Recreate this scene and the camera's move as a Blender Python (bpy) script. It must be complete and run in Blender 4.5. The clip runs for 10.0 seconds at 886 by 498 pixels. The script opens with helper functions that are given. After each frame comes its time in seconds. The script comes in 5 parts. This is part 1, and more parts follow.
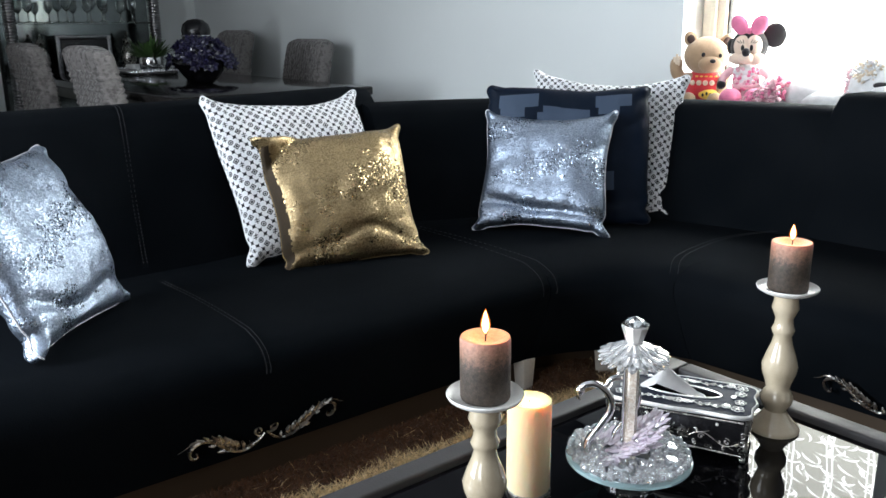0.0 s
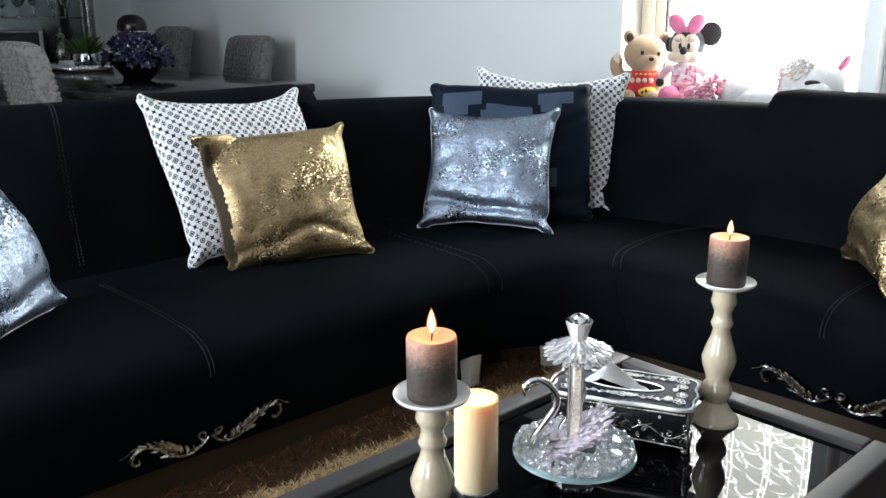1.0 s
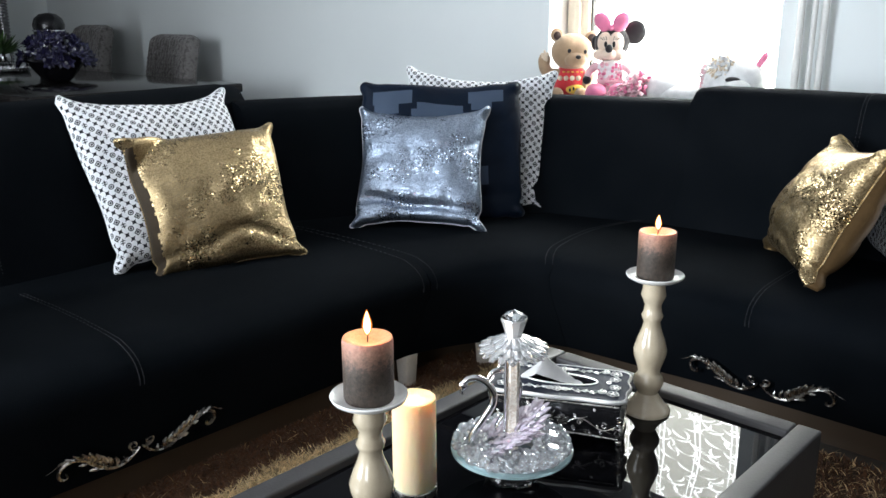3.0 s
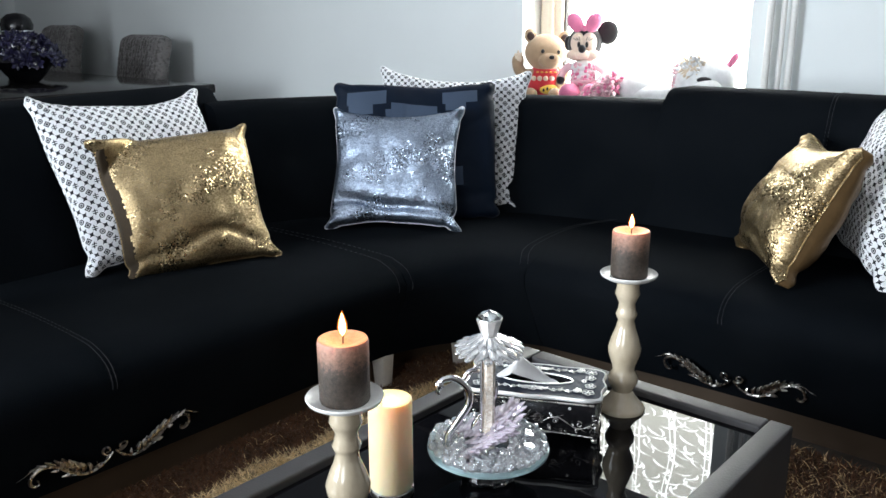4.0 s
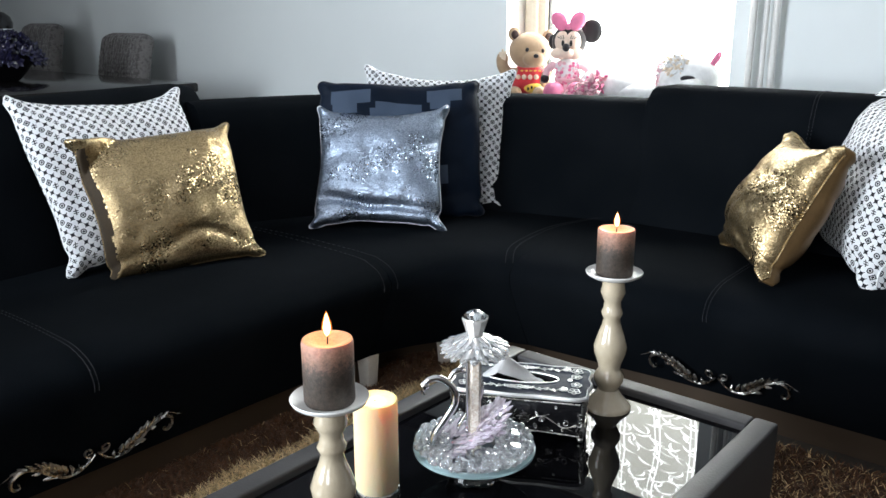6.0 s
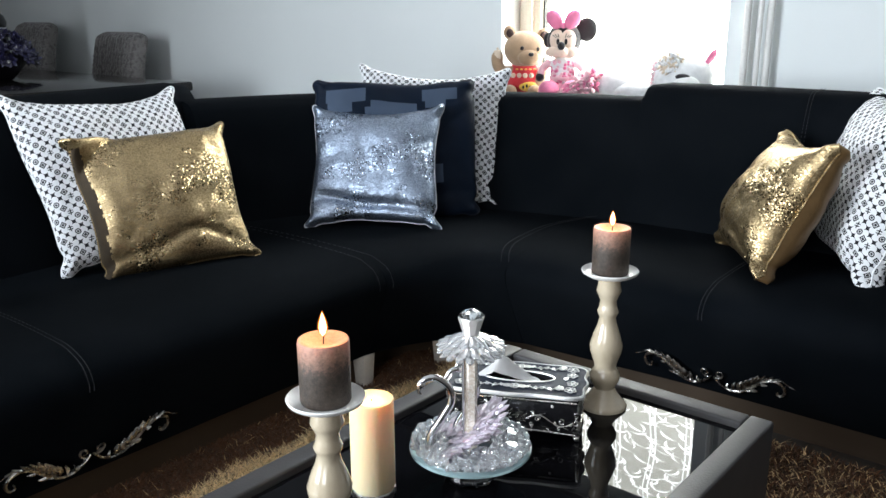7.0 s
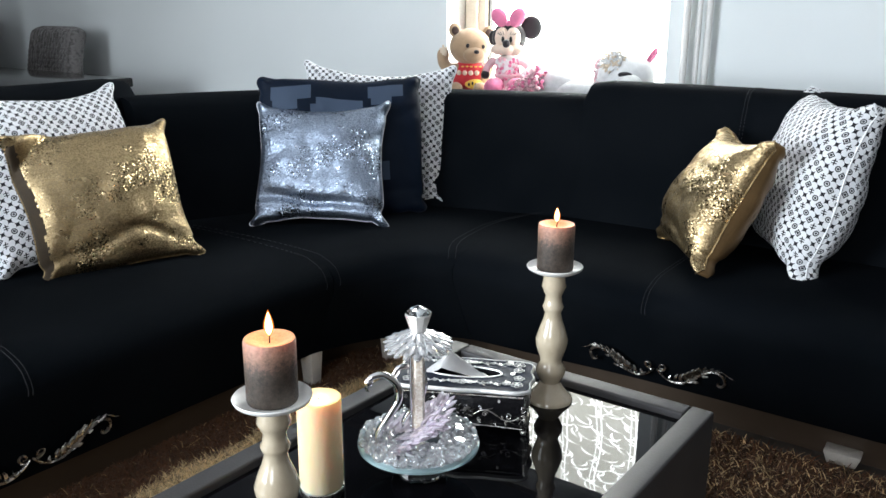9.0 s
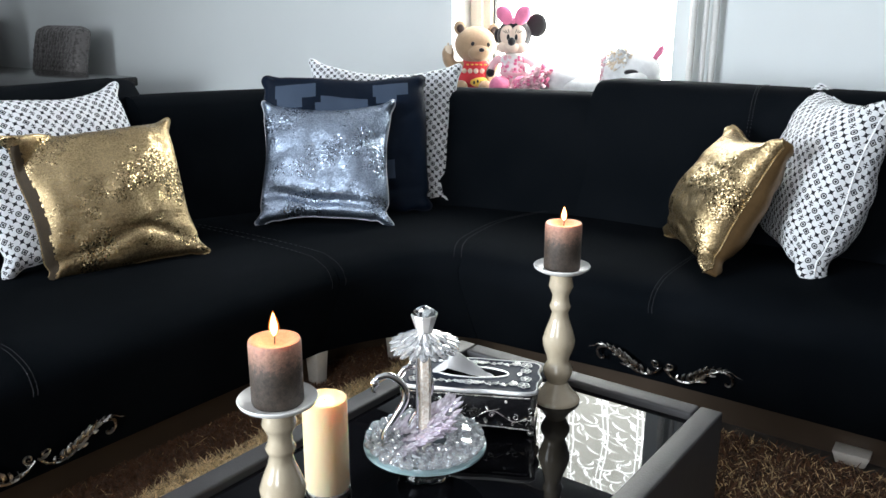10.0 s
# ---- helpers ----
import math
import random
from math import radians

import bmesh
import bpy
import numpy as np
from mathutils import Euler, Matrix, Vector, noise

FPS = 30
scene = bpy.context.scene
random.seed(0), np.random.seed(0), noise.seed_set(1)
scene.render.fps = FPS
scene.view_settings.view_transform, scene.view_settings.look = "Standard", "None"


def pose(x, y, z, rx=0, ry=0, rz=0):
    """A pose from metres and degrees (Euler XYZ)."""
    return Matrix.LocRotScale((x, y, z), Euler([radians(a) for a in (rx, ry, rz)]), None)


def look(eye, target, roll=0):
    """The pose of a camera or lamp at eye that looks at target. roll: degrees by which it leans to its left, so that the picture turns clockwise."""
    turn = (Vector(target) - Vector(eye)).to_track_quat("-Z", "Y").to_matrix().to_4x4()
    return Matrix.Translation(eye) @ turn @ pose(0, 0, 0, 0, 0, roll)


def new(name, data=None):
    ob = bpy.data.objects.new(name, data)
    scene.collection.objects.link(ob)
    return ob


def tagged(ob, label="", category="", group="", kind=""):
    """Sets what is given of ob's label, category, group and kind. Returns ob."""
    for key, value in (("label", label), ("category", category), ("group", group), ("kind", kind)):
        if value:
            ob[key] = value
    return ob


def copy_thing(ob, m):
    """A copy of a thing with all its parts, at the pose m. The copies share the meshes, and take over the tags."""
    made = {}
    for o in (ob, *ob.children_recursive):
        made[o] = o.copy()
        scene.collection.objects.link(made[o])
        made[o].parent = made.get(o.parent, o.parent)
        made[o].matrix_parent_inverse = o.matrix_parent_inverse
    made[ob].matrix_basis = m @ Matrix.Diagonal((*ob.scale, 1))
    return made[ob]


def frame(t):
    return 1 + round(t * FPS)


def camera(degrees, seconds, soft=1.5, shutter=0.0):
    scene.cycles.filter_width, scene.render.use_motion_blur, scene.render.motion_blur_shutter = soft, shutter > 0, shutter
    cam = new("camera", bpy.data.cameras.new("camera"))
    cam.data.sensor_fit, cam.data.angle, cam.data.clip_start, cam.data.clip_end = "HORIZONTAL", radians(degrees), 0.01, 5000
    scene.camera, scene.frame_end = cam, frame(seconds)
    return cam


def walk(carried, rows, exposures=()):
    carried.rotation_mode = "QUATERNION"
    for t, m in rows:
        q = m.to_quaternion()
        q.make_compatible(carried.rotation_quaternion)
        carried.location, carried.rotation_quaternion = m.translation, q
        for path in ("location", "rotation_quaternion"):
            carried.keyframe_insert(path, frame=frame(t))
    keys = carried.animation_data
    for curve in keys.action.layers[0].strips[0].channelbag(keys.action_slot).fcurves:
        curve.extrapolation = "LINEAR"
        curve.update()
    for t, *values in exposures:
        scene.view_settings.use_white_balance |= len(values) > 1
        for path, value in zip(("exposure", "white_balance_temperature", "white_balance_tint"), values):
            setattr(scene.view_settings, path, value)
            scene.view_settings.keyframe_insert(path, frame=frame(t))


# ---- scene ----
cam = camera(55.7, 10.0)
PATH = [
    (0.0, (0.008, 0.0, 1.099), (-0.355, 1.897, 0.582), -0.5),
    (0.5, (0.008, 0.001, 1.1), (-0.349, 1.9, 0.582), -0.6),
    (1.0, (0.008, 0.002, 1.102), (-0.226, 1.917, 0.577), -0.2),
    (1.5, (0.006, 0.011, 1.102), (-0.159, 1.932, 0.571), -0.1),
    (2.0, (0.007, 0.002, 1.104), (-0.103, 1.928, 0.574), -0.1),
    (2.2, (0.007, 0.003, 1.104), (-0.078, 1.929, 0.574), -0.1),
    (3.3, (0.007, 0.006, 1.103), (-0.063, 1.934, 0.574), -0.3),
    (3.5, (0.007, 0.007, 1.103), (-0.05, 1.935, 0.574), -0.3),
    (4.0, (0.008, 0.004, 1.104), (-0.01, 1.933, 0.575), -0.2),
    (4.5, (0.008, 0.011, 1.102), (0.0, 1.939, 0.571), -0.2),
    (5.0, (0.008, 0.012, 1.102), (0.004, 1.94, 0.571), -0.3),
    (5.5, (0.008, 0.011, 1.102), (0.016, 1.939, 0.571), -0.2),
    (7.0, (0.007, 0.013, 1.103), (0.036, 1.94, 0.568), -0.2),
    (7.5, (0.007, 0.013, 1.103), (0.045, 1.939, 0.566), -0.1),
    (8.0, (0.002, -0.007, 1.108), (0.059, 1.918, 0.571), 0.0),
    (8.5, (0.009, 0.009, 1.105), (0.112, 1.93, 0.559), 0.1),
    (9.0, (0.009, 0.008, 1.105), (0.162, 1.927, 0.563), 0.3),
    (9.5, (0.008, 0.019, 1.103), (0.148, 1.939, 0.56), 0.1),
    (10.0, (0.008, 0.019, 1.104), (0.149, 1.938, 0.558), 0.1),
]
walk(cam, [(t, look(eye, target, roll)) for t, eye, target, roll in PATH])

# ---- light ----
scene.view_settings.exposure = 0.0
world = bpy.data.worlds.new("world")
scene.world = world
world.use_nodes = True
wn = world.node_tree.nodes
sky = wn.new("ShaderNodeTexSky")
sky.sky_type = "NISHITA"
sky.sun_disc = False
sky.sun_elevation, sky.sun_rotation = radians(40), radians(60)
world.node_tree.links.new(sky.outputs[0], wn["Background"].inputs[0])
wn["Background"].inputs[1].default_value = 0.1

ROOM = -40.8                      # the room's turn, degrees: u runs along the window wall, v away to it
CU, SU = math.cos(radians(ROOM)), math.sin(radians(ROOM))


def at(u, v, z=0.0):
    """A point of the room's own axes, in the world."""
    return Vector((u * CU - v * SU, u * SU + v * CU, z))


def roompose(u, v, z=0.0, turn=0.0):
    p = at(u, v, z)
    return pose(p.x, p.y, p.z, 0, 0, ROOM + turn)


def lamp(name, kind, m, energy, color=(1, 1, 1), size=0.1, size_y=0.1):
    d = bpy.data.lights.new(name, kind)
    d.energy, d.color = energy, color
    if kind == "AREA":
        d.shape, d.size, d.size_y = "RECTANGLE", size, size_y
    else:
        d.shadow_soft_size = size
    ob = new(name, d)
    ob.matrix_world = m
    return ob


# daylight from a balcony door assumed behind the camera, and an added fill window; the seen window is lit by the day
# outside it
lamp("balcony_daylight", "AREA", look(at(-2.45, -2.55, 1.42), at(1.2, 1.6, 1.1)), 304, (0.84, 0.92, 1.0), 1.8, 1.85)
# added area lamp, its unseen window put there to light the middle
lamp("added_window_fill", "AREA", look(at(0.3, -2.55, 1.5), at(-0.6, 3.0, 0.9)), 43, (0.90, 0.94, 1.0), 1.1, 1.5)

# ---- materials ----


class Net:
    """Short hand for a material's node tree."""

    def __init__(self, name, rough=0.5, metal=0.0, **more):
        self.m = bpy.data.materials.new(name)
        self.m.use_nodes = True
        self.t = self.m.node_tree
        self.b = self.t.nodes["Principled BSDF"]
        self.put(self.b, "Roughness", rough)
        self.put(self.b, "Metallic", metal)
        for k, v in more.items():
            self.put(self.b, k.replace("_", " "), v)

    def put(self, node, socket, v):
        s = node.inputs[socket]
        if isinstance(v, bpy.types.NodeSocket):
            self.t.links.new(v, s)
        elif isinstance(v, (tuple, list)) and s.type == "RGBA" and len(v) == 3:
            s.default_value = (*v, 1)
        else:
            s.default_value = v

    def node(self, kind, out=0, props=(), **ins):
        n = self.t.nodes.new(kind)
        for k, v in props:
            if k == "operation":
                n.operation = v
            elif k == "feature":
                n.feature = v
            elif k == "blend_type":
                n.blend_type = v
            elif k == "data_type":
                n.data_type = v
            elif k == "wave_type":
                n.wave_type = v
            elif k == "bands_direction":
                n.bands_direction = v
        for k, v in ins.items():
            self.put(n, int(k[1:]) if k[0] == "i" and k[1:].isdigit() else k.replace("_", " "), v)
        return n.outputs[out]

    def coords(self, which="Object"):
        return self.t.nodes.new("ShaderNodeTexCoord").outputs[which]

    def scaled(self, vec, s):
        return self.node("ShaderNodeMapping", Vector=vec, Scale=s if isinstance(s, tuple) else (s, s, s))

    def math(self, op, a, b=0.0, c=0.0):
        return self.node("ShaderNodeMath", 0, (("operation", op),), i0=a, i1=b, i2=c)

    def noise(self, vec, scale, detail=3.0, rough=0.5, out=0):
        return self.node("ShaderNodeTexNoise", out, (), Vector=vec, Scale=scale, Detail=detail, Roughness=rough)

    def ramp(self, fac, stops):
        n = self.t.nodes.new("ShaderNodeValToRGB")
        self.t.links.new(fac, n.inputs[0])
        e = n.color_ramp.elements
        while len(e) < len(stops):
            e.new(0.5)
        for el, (p, c) in zip(e, stops):
            el.position, el.color = p, (*c, 1) if len(c) == 3 else c
        return n.outputs[0]

    def mix(self, fac, a, b):
        n = self.t.nodes.new("ShaderNodeMix")
        n.data_type = "RGBA"
        self.put(n, 0, fac)
        self.put(n, 6, a)
        self.put(n, 7, b)
        return n.outputs[2]

    def bump(self, height, strength=0.3, distance=0.01):
        self.put(self.b, "Normal", self.node("ShaderNodeBump", Height=height, Strength=strength, Distance=distance))
        return self

    def color(self, c):
        self.put(self.b, "Base Color", c)
        return self


def simple(name, c, rough=0.5, metal=0.0, vary=0.12, scale=8.0, bump=0.15, fine=120.0, **more):
    """A plain surface with stains at one scale and grain at another."""
    n = Net(name, rough, metal, **more)
    co = n.coords()
    a = n.noise(co, scale, 4)
    b = n.noise(co, fine, 2)
    lo = tuple(x * (1 - vary) for x in c)
    hi = tuple(min(1, x * (1 + vary)) for x in c)
    n.color(n.ramp(n.math("MULTIPLY_ADD", a, 0.7, n.math("MULTIPLY", b, 0.3)), [(0.3, lo), (0.7, hi)]))
    n.put(n.b, "Roughness", n.math("MULTIPLY_ADD", a, min(0.16, rough), rough - min(0.08, rough / 2)))
    if bump:
        n.bump(b, bump, 0.003)
    return n.m


def m_sequin(name, c, dark, cell=330.0):
    """Overlapping sequins: each a small mirror with its own lean; in patches they stand up and glitter."""
    n = Net(name, 0.3, 1.0)
    co = n.coords()
    v = n.t.nodes.new("ShaderNodeTexVoronoi")
    n.put(v, "Vector", co)
    n.put(v, "Scale", cell)
    big = n.noise(co, 5.0, 3)
    patch = n.node("ShaderNodeMapRange", 0, (), i0=n.noise(n.scaled(co, (1.0, 1.0, 1.5)), 7.0, 3, 0.6), i1=0.46, i2=0.64)
    crease = n.noise(n.scaled(co, (1.0, 1.0, 3.2)), 7.0, 4, 0.55)
    rnd = n.node("ShaderNodeVectorMath", 0, (("operation", "SUBTRACT"),), i0=v.outputs["Color"], i1=(0.5, 0.5, 0.5))
    size = n.node("ShaderNodeVectorMath", 1, (("operation", "LENGTH"),), i0=rnd)
    wild = n.math("MULTIPLY_ADD", n.math("POWER", size, 2.0), 1.6, 0.15)
    amount = n.math("MULTIPLY_ADD", patch, wild, 0.33)
    tilt = n.node("ShaderNodeVectorMath", 0, (("operation", "SCALE"),), i0=rnd, Scale=amount)
    base = n.node("ShaderNodeBump", Height=crease, Strength=0.22, Distance=0.02)
    nor = n.node("ShaderNodeVectorMath", 0, (("operation", "ADD"),), i0=base, i1=tilt)
    n.put(n.b, "Normal", n.node("ShaderNodeVectorMath", 0, (("operation", "NORMALIZE"),), i0=nor))
    sep = n.node("ShaderNodeSeparateColor", 0, (), i0=v.outputs["Color"])
    sep2 = n.node("ShaderNodeSeparateColor", 1, (), i0=v.outputs["Color"])
    f = n.math("MULTIPLY_ADD", sep, 0.7, n.math("MULTIPLY", big, 0.3))
    rim = n.math("GREATER_THAN", v.outputs["Distance"], 0.62)
    n.color(n.mix(n.math("MULTIPLY", rim, 0.22), n.ramp(f, [(0.12, dark), (0.72, c)]), tuple(x * 0.25 for x in dark)))
    gleam = n.math("GREATER_THAN", sep2, 0.62)
    n.put(n.b, "Roughness", n.math("MULTIPLY", n.math("MULTIPLY_ADD", gleam, -0.35, 1.0), n.math("MULTIPLY_ADD", patch, -0.18, 0.47)))
    return n.m


def m_monogram(name):
    """White cotton printed with small dark flowers, diamonds and rings."""
    n = Net(name, 0.85)
    co = n.coords("UV")
    x, z = (n.node("ShaderNodeSeparateXYZ", i, (), i0=co) for i in range(2))
    P = 0.029
    gu = n.math("ADD", n.math("DIVIDE", x, P), n.math("DIVIDE", z, P))
    gv = n.math("SUBTRACT", n.math("DIVIDE", x, P), n.math("DIVIDE", z, P))
    iu, iv = n.math("FLOOR", gu), n.math("FLOOR", gv)
    a = n.math("SUBTRACT", n.math("SUBTRACT", gu, iu), 0.5)
    b = n.math("SUBTRACT", n.math("SUBTRACT", gv, iv), 0.5)
    # screen axes of a cell
    p = n.math("ABSOLUTE", n.math("ADD", a, b))
    q = n.math("ABSOLUTE", n.math("SUBTRACT", a, b))
    kind = n.math("FLOORED_MODULO", n.math("ADD", iu, n.math("MULTIPLY", iv, 2.0)), 6.0)
    aa, ab = n.math("ABSOLUTE", a), n.math("ABSOLUTE", b)
    star = n.math("LESS_THAN", n.math("ADD", n.math("SQRT", aa), n.math("SQRT", ab)), 0.80)
    r = n.math("SQRT", n.math("ADD", n.math("MULTIPLY", a, a), n.math("MULTIPLY", b, b)))
    ring = n.math("ADD", n.math("COMPARE", r, 0.31, 0.075), n.math("LESS_THAN", r, 0.16))
    box = n.math("MAXIMUM", aa, ab)
    dia = n.math("ADD", n.math("COMPARE", box, 0.29, 0.07), n.math("LESS_THAN", box, 0.16))
    bars = n.math("MULTIPLY", n.math("LESS_THAN", n.math("MINIMUM", p, n.math("ABSOLUTE", n.math("SUBTRACT", q, 0.22))), 0.10), n.math("LESS_THAN", n.math("ADD", p, q), 0.68))
    k0 = n.math("LESS_THAN", n.math("FLOORED_MODULO", kind, 2.0), 0.5)
    k1 = n.math("COMPARE", kind, 1.0, 0.4)
    k2 = n.math("COMPARE", kind, 3.0, 0.4)
    k3 = n.math("GREATER_THAN", kind, 4.5)
    mask = n.math("MULTIPLY", k0, star)
    for k, s in ((k1, ring), (k2, dia), (k3, bars)):
        mask = n.math("MULTIPLY_ADD", k, s, mask)
    mask = n.math("MINIMUM", mask, 1.0)
    weave = n.noise(co, 900, 1)
    folds = n.noise(co, 14, 3)
    white = n.ramp(folds, [(0.3, (0.80, 0.82, 0.85)), (0.7, (0.88, 0.89, 0.90))])
    n.color(n.mix(mask, white, (0.006, 0.007, 0.011)))
    n.bump(n.math("MULTIPLY_ADD", n.noise(n.scaled(co, (1.0, 0.6, 1.0)), 22, 3), 5.0, n.math("MULTIPLY_ADD", folds, 4.0, weave)), 0.5, 0.006)
    return n.m


def m_blackprint(name):
    """Navy-black satin with block-shaped greyish prints near the top and one below."""
    n = Net(name, 0.55, Specular_IOR_Level=0.12)
    co = n.coords("UV")
    x, z = (n.node("ShaderNodeSeparateXYZ", i, (), i0=co) for i in range(2))

    def block(cx, cz, hx, hz):
        return n.math("MULTIPLY", n.math("COMPARE", x, cx, hx), n.math("COMPARE", z, cz, hz))
    mask = 0.0
    for b in ((-0.170, 0.178, 0.068, 0.024), (-0.190, 0.150, 0.042, 0.030), (0.155, 0.186, 0.062, 0.022), (0.140, 0.166, 0.036, 0.026), (-0.005, 0.134, 0.080, 0.022), (-0.005, 0.110, 0.100, 0.022), (0.125, -0.09, 0.030, 0.032)):
        mask = n.math("MAXIMUM", mask, block(*b))
    folds = n.noise(co, 11, 3)
    n.color(n.mix(mask, n.ramp(folds, [(0.3, (0.0020, 0.0062, 0.0155)), (0.7, (0.0038, 0.0092, 0.021))]), (0.055, 0.078, 0.12)))
    n.bump(n.math("MULTIPLY_ADD", folds, 3.0, n.noise(co, 700, 1)), 0.3, 0.004)
    return n.m


def m_velvet():
    n = Net("black_velour", 0.92)
    co = n.coords()
    a, b = n.noise(co, 3.5, 4), n.noise(co, 420, 2)
    n.color(n.ramp(a, [(0.3, (0.0022, 0.0033, 0.0047)), (0.7, (0.0054, 0.0068, 0.0086))]))
    n.put(n.b, "Specular IOR Level", 0.03)
    n.bump(n.math("MULTIPLY_ADD", a, 2.5, b), 0.25, 0.004)
    return n.m


def m_wall(name, c):
    n = Net(name, 0.75)
    co = n.coords()
    a, b = n.noise(co, 0.9, 4), n.noise(co, 160, 3)
    n.color(n.ramp(a, [(0.3, tuple(x * 0.94 for x in c)), (0.7, c)]))
    n.bump(n.math("MULTIPLY_ADD", n.noise(co, 18, 3), 1.5, b), 0.12, 0.003)
    return n.m


def m_glass(name, c=(1, 1, 1), rough=0.02, ior=1.5):
    n = Net(name, rough, 0.0, Transmission_Weight=1.0, IOR=ior)
    n.color(c)
    return n.m


def m_film():
    """Frosted window film with clear bamboo stems and leaves."""
    n = Net("bamboo_film", 0.6)
    co = n.coords()
    px, pz = n.node("ShaderNodeSeparateXYZ", 0, (), i0=co), n.node("ShaderNodeSeparateXYZ", 2, (), i0=co)
    sway = n.math("MULTIPLY_ADD", n.noise(co, 3.0, 1), 0.10, px)
    stems = n.math("LESS_THAN", n.math("ABSOLUTE", n.math("SUBTRACT", n.math("FRACT", n.math("MULTIPLY", sway, 5.4)), 0.5)), 0.020)
    thin = n.math("LESS_THAN", n.math("ABSOLUTE", n.math("SUBTRACT", n.math("FRACT", n.math("MULTIPLY_ADD", sway, 5.4, 0.13)), 0.5)), 0.013)
    knots = n.math("MULTIPLY", n.math("LESS_THAN", n.math("FRACT", n.math("MULTIPLY_ADD", pz, 6.2, n.math("FLOOR", n.math("MULTIPLY", sway, 5.4)))), 0.035),
                   n.math("LESS_THAN", n.math("ABSOLUTE", n.math("SUBTRACT", n.math("FRACT", n.math("MULTIPLY_ADD", sway, 5.4, 0.065)), 0.5)), 0.11))
    mask = n.math("ADD", n.math("ADD", stems, thin), knots)
    flat = n.node("ShaderNodeCombineXYZ", 0, (), i0=px, i1=pz)
    for k, (turn, sx, sy, keep) in enumerate(((25, 8.5, 18, 0.40), (-38, 8.0, 17, 0.40), (62, 9.0, 19, 0.36), (-70, 8.5, 18, 0.36), (105, 9.5, 20, 0.34), (-15, 10.0, 21, 0.26))):
        v = n.node("ShaderNodeMapping", 0, (), Vector=flat, Rotation=(0, 0, radians(turn)), Scale=(sx, sy, 1), Location=(0.37 * k, 0.71 * k, 0))
        cell = n.node("ShaderNodeVectorMath", 0, (("operation", "FLOOR"),), i0=v)
        f = n.node("ShaderNodeVectorMath", 0, (("operation", "SUBTRACT"),), i0=v, i1=cell)
        x, y = n.node("ShaderNodeSeparateXYZ", 0, (), i0=f), n.node("ShaderNodeSeparateXYZ", 1, (), i0=f)
        dice = n.t.nodes.new("ShaderNodeTexWhiteNoise")
        n.put(dice, "Vector", cell)
        x = n.math("SUBTRACT", x, 0.5)
        y = n.math("ADD", n.math("SUBTRACT", y, 0.5), n.math("MULTIPLY", n.math("MULTIPLY", x, x), 0.9))
        half = n.math("MULTIPLY", n.math("SUBTRACT", 0.072, n.math("MULTIPLY", n.math("MULTIPLY", x, x), 0.31)), n.math("MULTIPLY_ADD", dice.outputs["Value"], 1.2, 0.6))
        leaf = n.math("MULTIPLY", n.math("LESS_THAN", n.math("ABSOLUTE", y), half), n.math("LESS_THAN", dice.outputs["Value"], keep))
        mask = n.math("ADD", mask, leaf)
    mask = n.math("MINIMUM", mask, 1.0)
    tr = n.t.nodes.new("ShaderNodeBsdfTransparent")
    n.put(tr, "Color", n.mix(mask, (0.56, 0.555, 0.52), (1.0, 1.0, 1.0)))
    out = n.t.nodes["Material Output"]
    n.t.links.new(tr.outputs[0], out.inputs[0])
    return n.m


def m_glow(name, c, strength):
    n = Net(name, 0.8)
    n.color(c)
    n.put(n.b, "Emission Color", c)
    n.put(n.b, "Emission Strength", strength)
    return n.m


def m_mantle():
    """The thin, see-through orange edge of a flame."""
    n = Net("flame_edge", 0.8)
    em = n.t.nodes.new("ShaderNodeEmission")
    n.put(em, "Color", (1.0, 0.26, 0.04))
    n.put(em, "Strength", 2.2)
    tr = n.t.nodes.new("ShaderNodeBsdfTransparent")
    mx = n.t.nodes.new("ShaderNodeMixShader")
    n.put(mx, 0, 0.28)
    n.t.links.new(tr.outputs[0], mx.inputs[1])
    n.t.links.new(em.outputs[0], mx.inputs[2])
    n.t.links.new(mx.outputs[0], n.t.nodes["Material Output"].inputs[0])
    return n.m


def m_wax(name, top, low, z0, z1, ss=0.6, mottle=1.0):
    """Mottled candle wax, coloured lighter and warmer upwards to imitate the flame's glow."""
    n = Net(name, 0.55, Subsurface_Weight=ss, Subsurface_Radius=(0.03, 0.014, 0.008), Subsurface_Scale=1.0)
    co = n.coords()
    z = n.node("ShaderNodeSeparateXYZ", 2, (), i0=co)
    a = n.noise(co, 170, 5, 0.85)
    f = n.math("MULTIPLY_ADD", n.math("SUBTRACT", a, 0.5), 1.1 * mottle + 0.1, n.node("ShaderNodeMapRange", 0, (), i0=z, i1=z0, i2=z1))
    f = n.math("ADD", f, 0.16)
    n.color(n.ramp(f, [(0.0, tuple(x * (1 - 0.45 * mottle) for x in low)), (0.32, tuple(x * (1 + 0.5 * mottle) for x in low)), (0.95, top)]))
    n.bump(a, 0.5, 0.002)
    return n.m


def m_crackle():
    n = Net("cream_ceramic", 0.2, Coat_Weight=1.0, Coat_Roughness=0.04)
    co = n.coords()
    a = n.noise(co, 25, 4)
    v = n.node("ShaderNodeTexVoronoi", 0, (("feature", "DISTANCE_TO_EDGE"),), Vector=co, Scale=160.0)
    n.color(n.mix(n.math("MULTIPLY", n.math("LESS_THAN", v, 0.02), 0.25), n.ramp(a, [(0.3, (0.45, 0.375, 0.265)), (0.7, (0.55, 0.47, 0.345))]), (0.36, 0.30, 0.22)))
    return n.m


